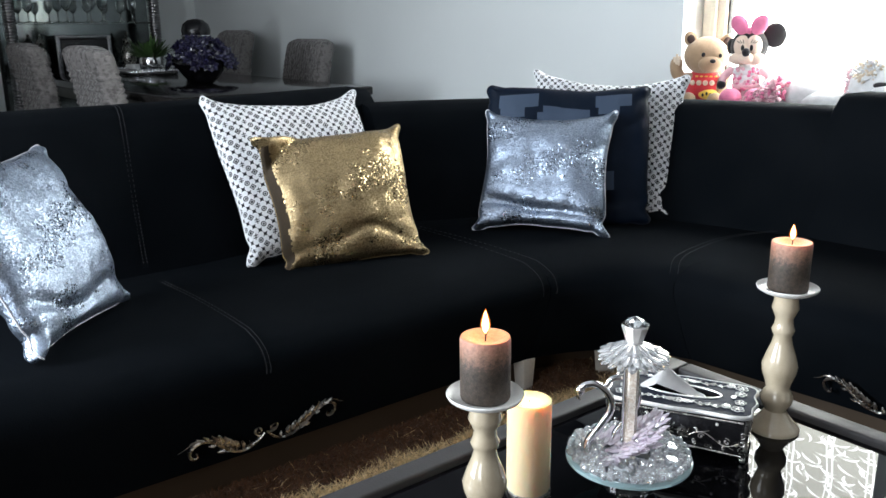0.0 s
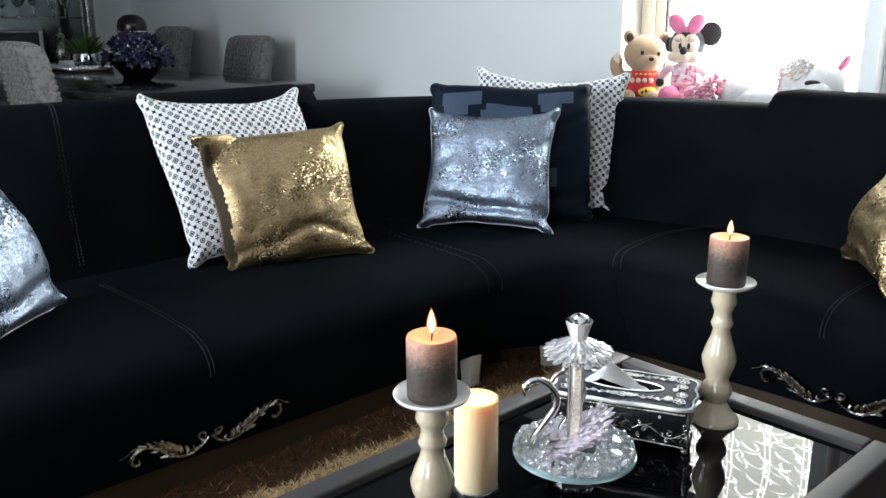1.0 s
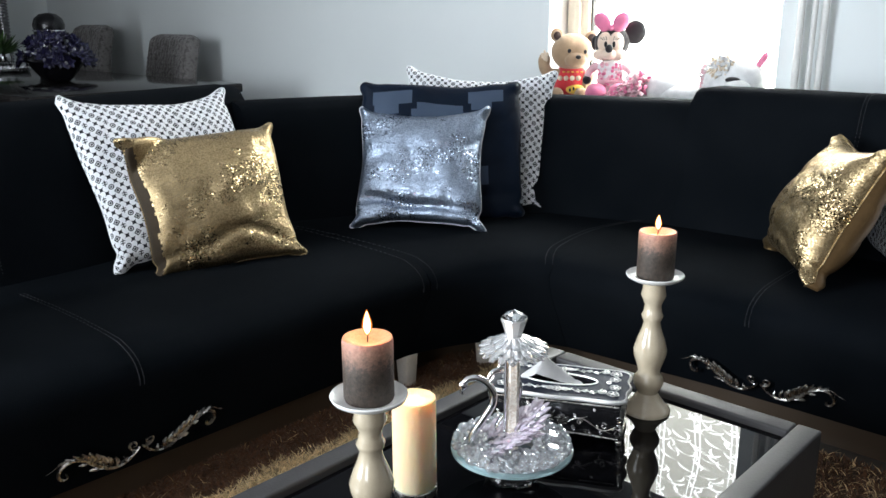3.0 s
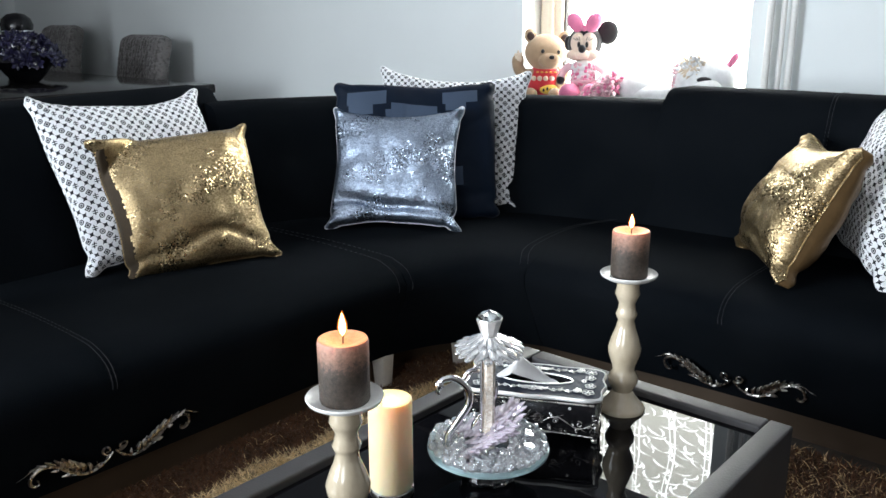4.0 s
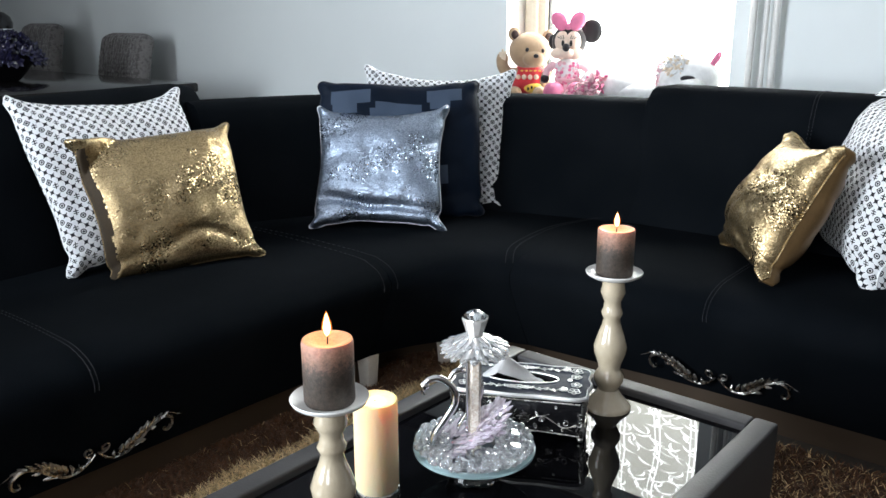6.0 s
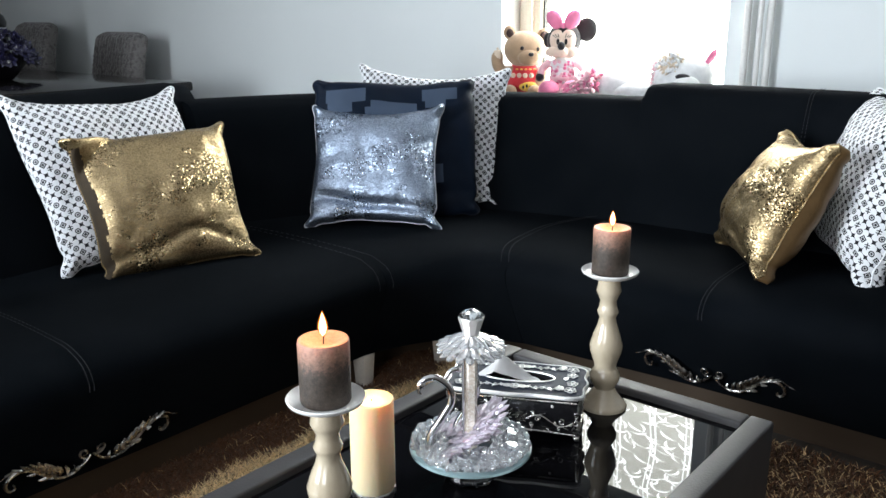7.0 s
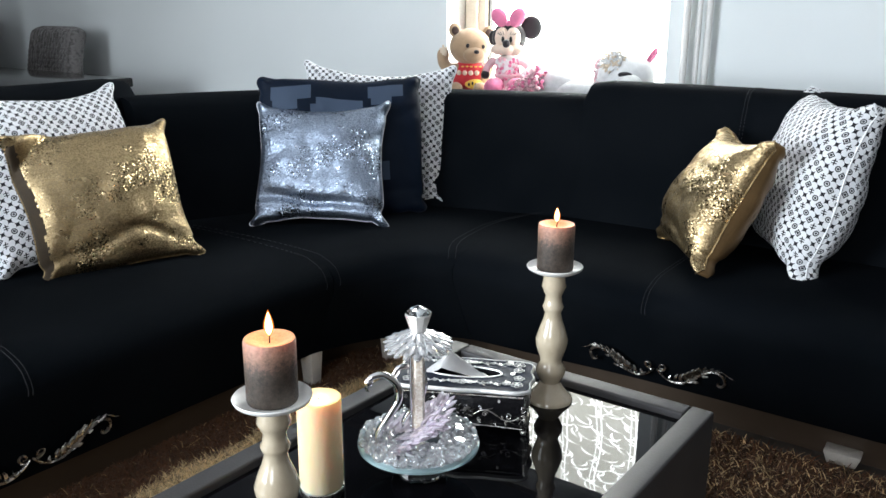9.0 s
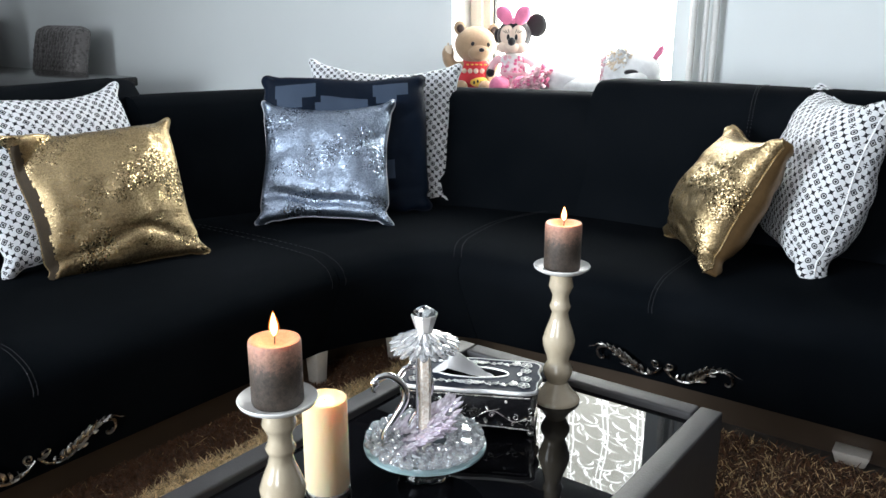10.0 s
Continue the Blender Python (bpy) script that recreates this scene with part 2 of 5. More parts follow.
def m_crinkle():
    """Grey seersucker chair cover with gathered ridges, crease shade put into its colour."""
    n = Net("crinkled_cover", 0.9, Sheen_Weight=0.2)
    co = n.coords()
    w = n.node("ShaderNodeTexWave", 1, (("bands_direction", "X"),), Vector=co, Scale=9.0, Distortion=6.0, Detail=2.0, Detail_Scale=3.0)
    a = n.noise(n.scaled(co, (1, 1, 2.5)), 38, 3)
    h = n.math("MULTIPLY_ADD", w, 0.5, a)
    # colour follows the bump height, so the furrows are shaded dark
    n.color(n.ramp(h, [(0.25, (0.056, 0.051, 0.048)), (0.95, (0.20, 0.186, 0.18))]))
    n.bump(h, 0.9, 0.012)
    return n.m


def m_rug():
    n = Net("shag_pile", 0.55, Sheen_Weight=0.15)
    geo = n.t.nodes.new("ShaderNodeNewGeometry")
    col = n.t.nodes.new("ShaderNodeVertexColor")
    col.layer_name = "tuft"
    n.color(n.mix(0.05, col.outputs[0], n.mix(geo.outputs["Random Per Island"], (0.03, 0.015, 0.008), (0.45, 0.33, 0.2))))
    return n.m


VELOUR = m_velvet()
STITCH = simple("grey_thread", (0.038, 0.038, 0.042), 0.8)
PLINTH = simple("brown_leatherette", (0.052, 0.033, 0.019), 0.42, fine=300)
# unseen walls painted dark to keep bounce light off the left sofa
DARKWALL = m_wall("unseen_wall_taupe", (0.20, 0.18, 0.165))
WALL = m_wall("pale_grey_paint", (0.79, 0.83, 0.83))
CEIL = m_wall("off_white_ceiling_paint", (0.60, 0.60, 0.61))
FLOORM = simple("dark_floor_tile", (0.05, 0.042, 0.036), 0.35, scale=3)
WHITEP = simple("white_painted_wood", (0.78, 0.77, 0.74), 0.4)
BEIGE = simple("beige_window_frame", (0.62, 0.55, 0.44), 0.45)
DARKLINE = simple("dark_gasket", (0.05, 0.045, 0.04), 0.6)
SKYGLOW = m_glow("bright_day", (0.93, 0.97, 1.0), 31.0)
FILM = m_film()
SILVERSEQ = m_sequin("silver_sequins", (0.44, 0.525, 0.655), (0.235, 0.28, 0.355))
GOLDSEQ = m_sequin("gold_sequins", (0.55, 0.415, 0.23), (0.275, 0.205, 0.112))
MONO = m_monogram("printed_cotton")
BLACKP = m_blackprint("navy_satin")
FRAMEM = simple("charcoal_leatherette", (0.034, 0.032, 0.033), 0.5, fine=260, bump=0.12)
BLACKGL = Net("black_glass", 0.012, Specular_IOR_Level=0.15).color((0.003, 0.003, 0.004)).m
CHROME = simple("polished_chrome", (0.75, 0.75, 0.77), 0.10, 1.0, vary=0.06, bump=0)
OLDSILVER = simple("antique_silver", (0.52, 0.50, 0.47), 0.27, 1.0, vary=0.35, scale=60, bump=0.3)
WHITESIL = simple("bright_silver", (0.85, 0.85, 0.84), 0.34, 0.7, vary=0.1, bump=0)
CREAM = m_crackle()
# first colour paints the glow near the top, second is the wax
WAXTAUPE = m_wax("taupe_wax", (0.52, 0.27, 0.19), (0.050, 0.037, 0.028), 0.040, 0.098, 0.20)
WAXIVORY = m_wax("ivory_wax", (0.86, 0.67, 0.39), (0.74, 0.61, 0.40), 0.0, 0.17, 0.8, 0.0)
FLAME = m_glow("flame", (1.0, 0.66, 0.28), 12.0)
MANTLE = m_mantle()
WICK = simple("burnt_wick", (0.02, 0.015, 0.012), 0.9)
CRYSTAL = Net("crystal", 0.02, 0.0, Transmission_Weight=0.85, IOR=1.7, Coat_Weight=0.8, Coat_Roughness=0.02).color((0.96, 0.98, 1.0)).m
CUTGLASS = Net("cut_glass", 0.01, 0.0, Transmission_Weight=1.0, IOR=1.6).color((0.97, 0.99, 1.0)).m
LILAC = Net("lilac_crystal", 0.03, 0.0, Transmission_Weight=0.68, IOR=1.55, Coat_Weight=0.7, Coat_Roughness=0.03).color((0.90, 0.80, 0.92)).m
MIRROR = simple("mirror_glass", (0.82, 0.86, 0.88), 0.03, 1.0, vary=0.02, bump=0)
TEAL = Net("pale_teal_glass", 0.03, 0.0, Transmission_Weight=0.6, IOR=1.5).color((0.66, 0.90, 0.93)).m
PAPER = simple("tissue_paper", (0.86, 0.86, 0.86), 0.9)
BLACKEN = simple("black_enamel", (0.012, 0.012, 0.014), 0.2)
NAVYEN = simple("slate_enamel", (0.014, 0.020, 0.036), 0.55, Specular_IOR_Level=0.15)
COVER = m_crinkle()
TABLEM = simple("dark_polished_top", (0.010, 0.009, 0.009), 0.12, vary=0.3, scale=5, bump=0.03, Specular_IOR_Level=0.28)
DARKWOOD = simple("dark_stained_wood", (0.035, 0.025, 0.02), 0.4, scale=10)
RUG = m_rug()
RUGBASE = simple("rug_backing", (0.06, 0.035, 0.02), 0.95)

# ---- mesh helpers ----


def part(name, bm, material, parent=None, label="", smooth=True):
    """Link a bmesh as one mesh object under a thing or a part."""
    me = bpy.data.meshes.new(name)
    bm.normal_update()
    bm.to_mesh(me)
    bm.free()
    for m in (material if isinstance(material, (list, tuple)) else [material]):
        me.materials.append(m)
    if smooth:
        me.polygons.foreach_set("use_smooth", [True] * len(me.polygons))
        me.set_sharp_from_angle(angle=radians(42))
    ob = new(name, me)
    ob.parent = parent
    if label:
        tagged(ob, label)
    return ob


def thing(name, m, label, category, group="", kind=""):
    ob = new(name)
    ob.empty_display_size = 0.05
    ob.matrix_world = m
    return tagged(ob, label, category, group, kind)


def box(bm, sx, sy, sz, m=Matrix(), bevel=0.0, seg=2):
    """A box from its base up (z 0 to sz)."""
    r = bmesh.ops.create_cube(bm, size=1.0, matrix=m @ Matrix.Translation((0, 0, sz / 2)) @ Matrix.Diagonal((sx, sy, sz, 1)))
    if bevel:
        es = list({e for v in r["verts"] for e in v.link_edges})
        bmesh.ops.bevel(bm, geom=es, offset=bevel, segments=seg, affect="EDGES", profile=0.5)
    return bm


def lathe(bm, profile, n=32, m=Matrix(), ripple=None):
    """Turn (radius, z) pairs round z; the ends are closed."""
    rings = []
    for r, z in profile:
        ring = []
        for i in range(n):
            a = 2 * math.pi * i / n
            rr = r * (ripple(a, z) if ripple else 1)
            ring.append(bm.verts.new(m @ Vector((rr * math.cos(a), rr * math.sin(a), z))))
        rings.append(ring)
    for a, b in zip(rings, rings[1:]):
        for i in range(n):
            bm.faces.new((a[i], a[(i + 1) % n], b[(i + 1) % n], b[i]))
    bm.faces.new(rings[0][::-1])
    bm.faces.new(rings[-1])
    return bm


def tube(bm, pts, radius, n=8, flat=1.0, m=Matrix()):
    """A round or flattened rod through points; radius a number or one for each point."""
    pts = [Vector(p) for p in pts]
    rad = radius if isinstance(radius, (list, tuple)) else [radius] * len(pts)
    rings, up = [], Vector((0, 0, 1))
    for i, p in enumerate(pts):
        d = (pts[min(i + 1, len(pts) - 1)] - pts[max(i - 1, 0)]).normalized()
        if abs(d.dot(up)) > 0.95:
            up = Vector((0, 1, 0)) if abs(d.y) < 0.9 else Vector((1, 0, 0))
        s = d.cross(up).normalized()
        t = s.cross(d)
        up = t
        rings.append([bm.verts.new(m @ (p + rad[i] * (s * math.cos(2 * math.pi * k / n) + t * math.sin(2 * math.pi * k / n) * flat))) for k in range(n)])
    for a, b in zip(rings, rings[1:]):
        for k in range(n):
            bm.faces.new((a[k], a[(k + 1) % n], b[(k + 1) % n], b[k]))
    bm.faces.new(rings[0][::-1])
    bm.faces.new(rings[-1])
    return bm


def ball(bm, c, r, m=Matrix(), u=20, v=14, slot=0):
    """An ellipsoid; r a number or three radii."""
    rr = r if isinstance(r, (tuple, list)) else (r, r, r)
    before = len(bm.faces)
    bmesh.ops.create_uvsphere(bm, u_segments=u, v_segments=v, radius=1.0, matrix=Matrix.Translation(c) @ m @ Matrix.Diagonal((*rr, 1)))
    bm.faces.ensure_lookup_table()
    for f in bm.faces[before:]:
        f.material_index = slot
    return bm


def drop_shape(bm, base, tip, width, thick=0.4, n=6):
    """A pointed leaf or crystal drop from base to tip."""
    base, tip = Vector(base), Vector(tip)
    pts = [base.lerp(tip, s) for s in (0, 0.2, 0.5, 0.8, 1)]
    return tube(bm, pts, [width * k for k in (0.25, 0.8, 1.0, 0.55, 0.05)], n, thick)


def spline(pts, steps=8):
    """A smooth line through points."""
    P = [Vector(p) for p in pts]
    P = [2 * P[0] - P[1]] + P + [2 * P[-1] - P[-2]]
    out = []
    for i in range(1, len(P) - 2):
        for k in range(steps):
            t = k / steps
            a, b, c, d = P[i - 1:i + 3]
            out.append(0.5 * (2 * b + (c - a) * t + (2 * a - 5 * b + 4 * c - d) * t * t + (3 * b - a - 3 * c + d) * t ** 3))
    return out + [P[-2]]


# ---- the room ----
W_V, U_L, U_R, V_B, H = 3.38, -8.1, 3.6, -2.6, 2.7
WU0, WU1, WZ0, WZ1 = -2.45, -1.343, 0.70, 2.45
BASE = roompose(0, 0)


def slab(name, boxes, material, label, category):
    """A piece of the setting out of boxes (u0, u1, v0, v1, z0, z1)."""
    bm = bmesh.new()
    for u0, u1, v0, v1, z0, z1 in boxes:
        box(bm, u1 - u0, v1 - v0, z1 - z0, Matrix.Translation(((u0 + u1) / 2, (v0 + v1) / 2, z0)))
    ob = part(name, bm, material, smooth=False)
    ob.matrix_world = BASE
    return tagged(ob, label, category, kind="structure")


slab("floor", [(U_L - 0.25, U_R + 0.25, V_B - 0.25, W_V + 0.25, -0.12, 0)], FLOORM, "dark tiled floor under sofa and rug", "floor")
slab("ceiling", [(U_L - 0.25, U_R + 0.25, V_B - 0.25, W_V + 0.25, H, H + 0.15)], CEIL, "off-white painted flat ceiling over the room", "ceiling")
slab("wall_north", [(U_L - 0.25, WU0, W_V, W_V + 0.27, 0, H), (WU1, U_R + 0.25, W_V, W_V + 0.27, 0, H),
                    (WU0, WU1, W_V, W_V + 0.27, 0, WZ0), (WU0, WU1, W_V, W_V + 0.27, WZ1, H)], WALL, "pale blue-grey painted wall with the window", "wall")
slab("wall_west", [(U_L - 0.25, U_L, V_B, W_V, 0, H)], WALL, "pale grey painted wall behind the display cabinet", "wall")
slab("wall_east", [(U_R, U_R + 0.25, V_B, W_V, 0, H)], DARKWALL, "unseen taupe side wall, kept dark against bounce light", "wall")
slab("wall_south", [(U_L - 0.25, -3.4, V_B - 0.25, V_B, 0, H), (-1.5, -0.3, V_B - 0.25, V_B, 0, H), (0.9, U_R + 0.25, V_B - 0.25, V_B, 0, H), (-0.3, 0.9, V_B - 0.25, V_B, 0, 0.72), (-0.3, 0.9, V_B - 0.25, V_B, 2.28, H), (-3.4, -1.5, V_B - 0.25, V_B, 2.35, H)], DARKWALL, "unseen taupe wall, kept dark, with assumed door and window openings", "wall")
slab("backdrop", [(WU0 - 0.4, WU1 + 0.4, W_V + 0.5, W_V + 0.52, WZ0 - 0.3, WZ1 + 0.3)], SKYGLOW, "bright white daylight outside the window", "sky")

# the window: frame, sill and film
win = tagged(thing("window_1", roompose(0, W_V, 0), "white framed window with frosted bamboo film", "window", kind="structure"))
bm = bmesh.new()
for x0, x1, z0, z1 in ((WU0, WU0 + 0.035, WZ0, WZ1), (WU1 - 0.06, WU1, WZ0, WZ1), (WU0 + 0.035, WU1 - 0.06, WZ1 - 0.06, WZ1), (WU0 + 0.035, WU1 - 0.06, WZ0, WZ0 + 0.06)):
    box(bm, x1 - x0, 0.06, z1 - z0, Matrix.Translation(((x0 + x1) / 2, 0.2, z0)), 0.006)
part("window_frame", bm, WHITEP, win)
bm = box(bmesh.new(), 0.126, 0.06, WZ1 - WZ0 - 0.12, Matrix.Translation((WU0 + 0.067, 0.17, WZ0 + 0.06)), 0.012)
part("casement_post", bm, BEIGE, win, "beige casement post")
bm = box(bmesh.new(), 0.008, 0.03, WZ1 - WZ0 - 0.12, Matrix.Translation((WU0 + 0.135, 0.175, WZ0 + 0.06)), 0.002)
part("gasket", bm, DARKLINE, win, "dark rubber gasket")
bm = box(bmesh.new(), 0.030, 0.022, WZ1 - WZ0 - 0.12, Matrix.Translation((WU0 + 0.075, 0.130, WZ0 + 0.06)), 0.005)
part("casement_bead", bm, BEIGE, win, "beige casement bead")
bm = box(bmesh.new(), WU1 - WU0 - 0.15, 0.006, WZ1 - WZ0 - 0.1, Matrix.Translation(((WU0 + WU1) / 2 + 0.045, 0.215, WZ0 + 0.05)))
pane = part("pane", bm, FILM, win, "frosted film pane with bamboo leaves", smooth=False)
pane.visible_shadow = False
bm = box(bmesh.new(), WU1 - WU0 - 0.006, 0.30, 0.035, Matrix.Translation(((WU0 + WU1) / 2, 0.025, WZ0)), 0.008)
part("window_sill", bm, WHITEP, win)

# dark pelmet over the window
pel = thing("curtain_pelmet", roompose(-1.85, W_V - 0.09, 1.95), "dark grey fabric pelmet above the window", "pelmet")
PELMET = simple("dark_grey_fabric", (0.035, 0.04, 0.045), 0.9)
part("board", box(bmesh.new(), 2.4, 0.17, 0.745, Matrix(), 0.01), PELMET, pel)
part("trim", box(bmesh.new(), 2.4, 0.012, 0.03, Matrix.Translation((0, -0.092, 0.0)), 0.004), DARKLINE, pel)

# heating pipes beside the window
pipes = thing("heating_pipes", roompose(0, W_V - 0.05, 0), "white painted vertical heating pipes beside the window", "pipes")
for u, r in ((-1.248, 0.013), (-1.198, 0.010), (-1.160, 0.013)):
    part("pipe", lathe(bmesh.new(), [(r, 0.0), (r, 1.0), (r, 2.69)], 16, Matrix.Translation((u, 0, 0))), WHITEP, pipes)

# ---- the curved corner sofa ----


def section(name, stations, zt, label, round_start=0.0, round_end=0.0, set_back=0.16, lift=0.0):
    """One sofa section swept along (front, back) points of the plan."""
    sofa = thing(name, Matrix(), label, "sofa", "sections of the corner sofa")
    fr = spline([(*s[0], 0) for s in stations], 10)
    bk = spline([(*s[1], 0) for s in stations], 10)
    run = [0.0]
    for a, b in zip(bk, bk[1:]):
        run.append(run[-1] + (b - a).length)

    def sweep(profile_of):
        bm, rings = bmesh.new(), []
        for i, (f, b) in enumerate(zip(fr, bk)):
            d = (b - f)
            L = d.length
            d.normalize()
            rings.append([bm.verts.new(f + d * r + Vector((0, 0, z))) for r, z in profile_of(L, i)])
        n = len(rings[0])
        for a, b in zip(rings, rings[1:]):
            for k in range(n):
                bm.faces.new((a[k], a[(k + 1) % n], b[(k + 1) % n], b[k]))
        bm.faces.new(rings[0])
        bm.faces.new(rings[-1][::-1])
        bmesh.ops.recalc_face_normals(bm, faces=bm.faces)
        return bm

    def seat_profile(L, i):
        return [(0.10, 0.118), (0.08, 0.16), (0.045, 0.25), (0.015, 0.33), (0.012, 0.365), (0.03, 0.395), (0.07, 0.417), (0.13, 0.428), (L * 0.45, 0.435), (L - 0.12, 0.43), (L + 0.05, 0.42), (L + 0.05, 0.118)]

    def back_profile(L, i):
        e = min(run[i] / round_start if round_start else 1, (run[-1] - run[i]) / round_end if round_end else 1, 1)
        top = zt + lift * run[i] / run[-1] - 0.07 * (1 - math.sqrt(max(0.0, 1 - (1 - e) ** 2)))
        return [(L - 0.17, 0.36), (L - 0.13, 0.46), (L - 0.08, 0.60), (L - 0.035, top - 0.09), (L - 0.018, top - 0.035), (L + 0.0, top - 0.010), (L + 0.03, top), (L + 0.11, top),
                (L + 0.145, top - 0.012), (L + 0.165, top - 0.04), (L + 0.17, 0.45), (L + 0.17, 0.1), (L + 0.06, 0.1)]

    def plinth_profile(L, i):
        return [(set_back, 0.0), (set_back, 0.125), (L + 0.1, 0.125), (L + 0.1, 0.0)]
    part("seat", sweep(seat_profile), VELOUR, sofa)
    part("backrest", sweep(back_profile), VELOUR, sofa)
    part("plinth", sweep(plinth_profile), PLINTH, sofa, "dark brown leatherette plinth")
    return sofa, fr, bk, seat_profile, back_profile


def seam(sofa, f, b, zt, shift, on_back=True, on_seat=True):
    """A row of stitches over the seat and its front, and one up the back."""
    f, b = Vector((*f, 0)), Vector((*b, 0))
    d = b - f
    L = d.length
    d.normalize()
    s = Vector((-d.y, d.x, 0)) * shift
    if on_seat:
        line = [(0.009, 0.345), (0.008, 0.365), (0.026, 0.398), (0.068, 0.4205), (0.13, 0.4315), (L * 0.45, 0.4385), (L - 0.16, 0.4345)]
        pts = spline([f + d * r + s + Vector((0, 0, z)) for r, z in line], 26)
        bm = bmesh.new()
        for a, c in zip(pts[::2], pts[1::2]):
            tube(bm, [a, c], 0.0007, 4)
        tagged(part("stitching", bm, STITCH, sofa, "grey stitched seam"), kind="stuff")
    if on_back:
        line = [(L - 0.134, 0.46), (L - 0.084, 0.60), (L - 0.039, zt - 0.09), (L - 0.022, zt - 0.035), (L - 0.003, zt - 0.008), (L + 0.03, zt + 0.002), (L + 0.1, zt + 0.002)]
        pts = spline([b - d * L + d * (r - 0.005) + s + Vector((0, 0, z + 0.001)) for r, z in line], 30)
        bm = bmesh.new()
        for a, c in zip(pts[::2], pts[1::2]):
            tube(bm, [a, c], 0.0007, 4)
        tagged(part("stitching", bm, STITCH, sofa, "grey stitched seam"), kind="stuff")


ZL, ZM, ZR = 0.88, 0.83, 0.88
LEFT = [((-1.62, 0.59), (-2.30, 1.12)), ((-1.15, 1.125), (-1.72, 1.72)), ((-0.68, 1.66), (-1.21, 2.30)), ((-0.40, 1.985), (-1.01, 2.66)), ((-0.113, 2.308), (-0.80, 2.985))]
MID = [((-0.11, 2.31), (-0.80, 2.86)), ((-0.03, 2.355), (-0.447, 3.04)), ((0.05, 2.385), (-0.08, 3.12)), ((0.135, 2.395), (0.315, 3.08)), ((0.217, 2.387), (0.795, 2.858))]
RIGHT = [((0.22, 2.385), (0.722, 2.908)), ((0.45, 2.215), (0.97, 2.715)), ((0.693, 2.03), (1.16, 2.545)), ((1.15, 1.64), (1.60, 2.15)), ((1.80, 1.08), (2.25, 1.59))]
sofa_l, *_ = section("sofa_section", LEFT, ZL, "black velour straight sofa section with silver ornament", 0.0, 0.07, 0.16, 0.004)
sofa_m, *_ = section("sofa_section", MID, ZM, "black velour curved corner sofa section with lower back", 0.0, 0.0, 0.27)
sofa_r, *_ = section("sofa_section", RIGHT, ZR, "black velour straight sofa section beside the window", 0.05, 0.0, 0.20)
for sh in (-0.005, 0.005):
    seam(sofa_l, (-0.70, 1.637), (-1.275, 2.09), ZL, sh, False)
    seam(sofa_l, (-0.77, 1.56), (-1.33, 2.165), ZL, sh, True, False)
    seam(sofa_r, (0.693, 2.03), (1.16, 2.545), ZR, sh)
seam(sofa_l, (-0.125, 2.296), (-0.846, 2.92), ZL, 0.012, False)
seam(sofa_m, (-0.10, 2.315), (-0.79, 2.865), ZM, -0.006, False)
for dx in (0.0, 0.022):
    line = spline([(0.214 + dx, 2.388, 0.404), (0.224 + dx, 2.43, 0.4315), (0.263 + dx, 2.515, 0.4375), (0.37 + dx, 2.671, 0.4395), (0.489 + dx, 2.771, 0.4390), (0.62 + dx, 2.85, 0.4375)], 30)
    bm = bmesh.new()
    for p, q in zip(line[::2], line[1::2]):
        tube(bm, [p, q], 0.0007, 4)
    tagged(part("stitching", bm, STITCH, sofa_m, "grey stitched seam"), kind="stuff")


LEGM = simple("pale_satin_metal", (0.74, 0.69, 0.61), 0.4, 0.2)


def wedge_leg(sofa, x, y, turn, w, d, h):
    bm = bmesh.new()
    box(bm, w, d, h, Matrix(), 0.004)
    for v in bm.verts:
        k = 1 - 0.25 * (1 - v.co.z / h)
        v.co.x *= k
        v.co.y *= k
    ob = part("leg", bm, LEGM, sofa, "pale satin metal wedge leg")
    ob.matrix_world = pose(x, y, 0, 0, 0, turn)


wedge_leg(sofa_l, -0.200, 2.392, -40, 0.05, 0.05, 0.118)
wedge_leg(sofa_m, 0.045, 2.57, 0, 0.075, 0.05, 0.118)

# ---- cushions ----


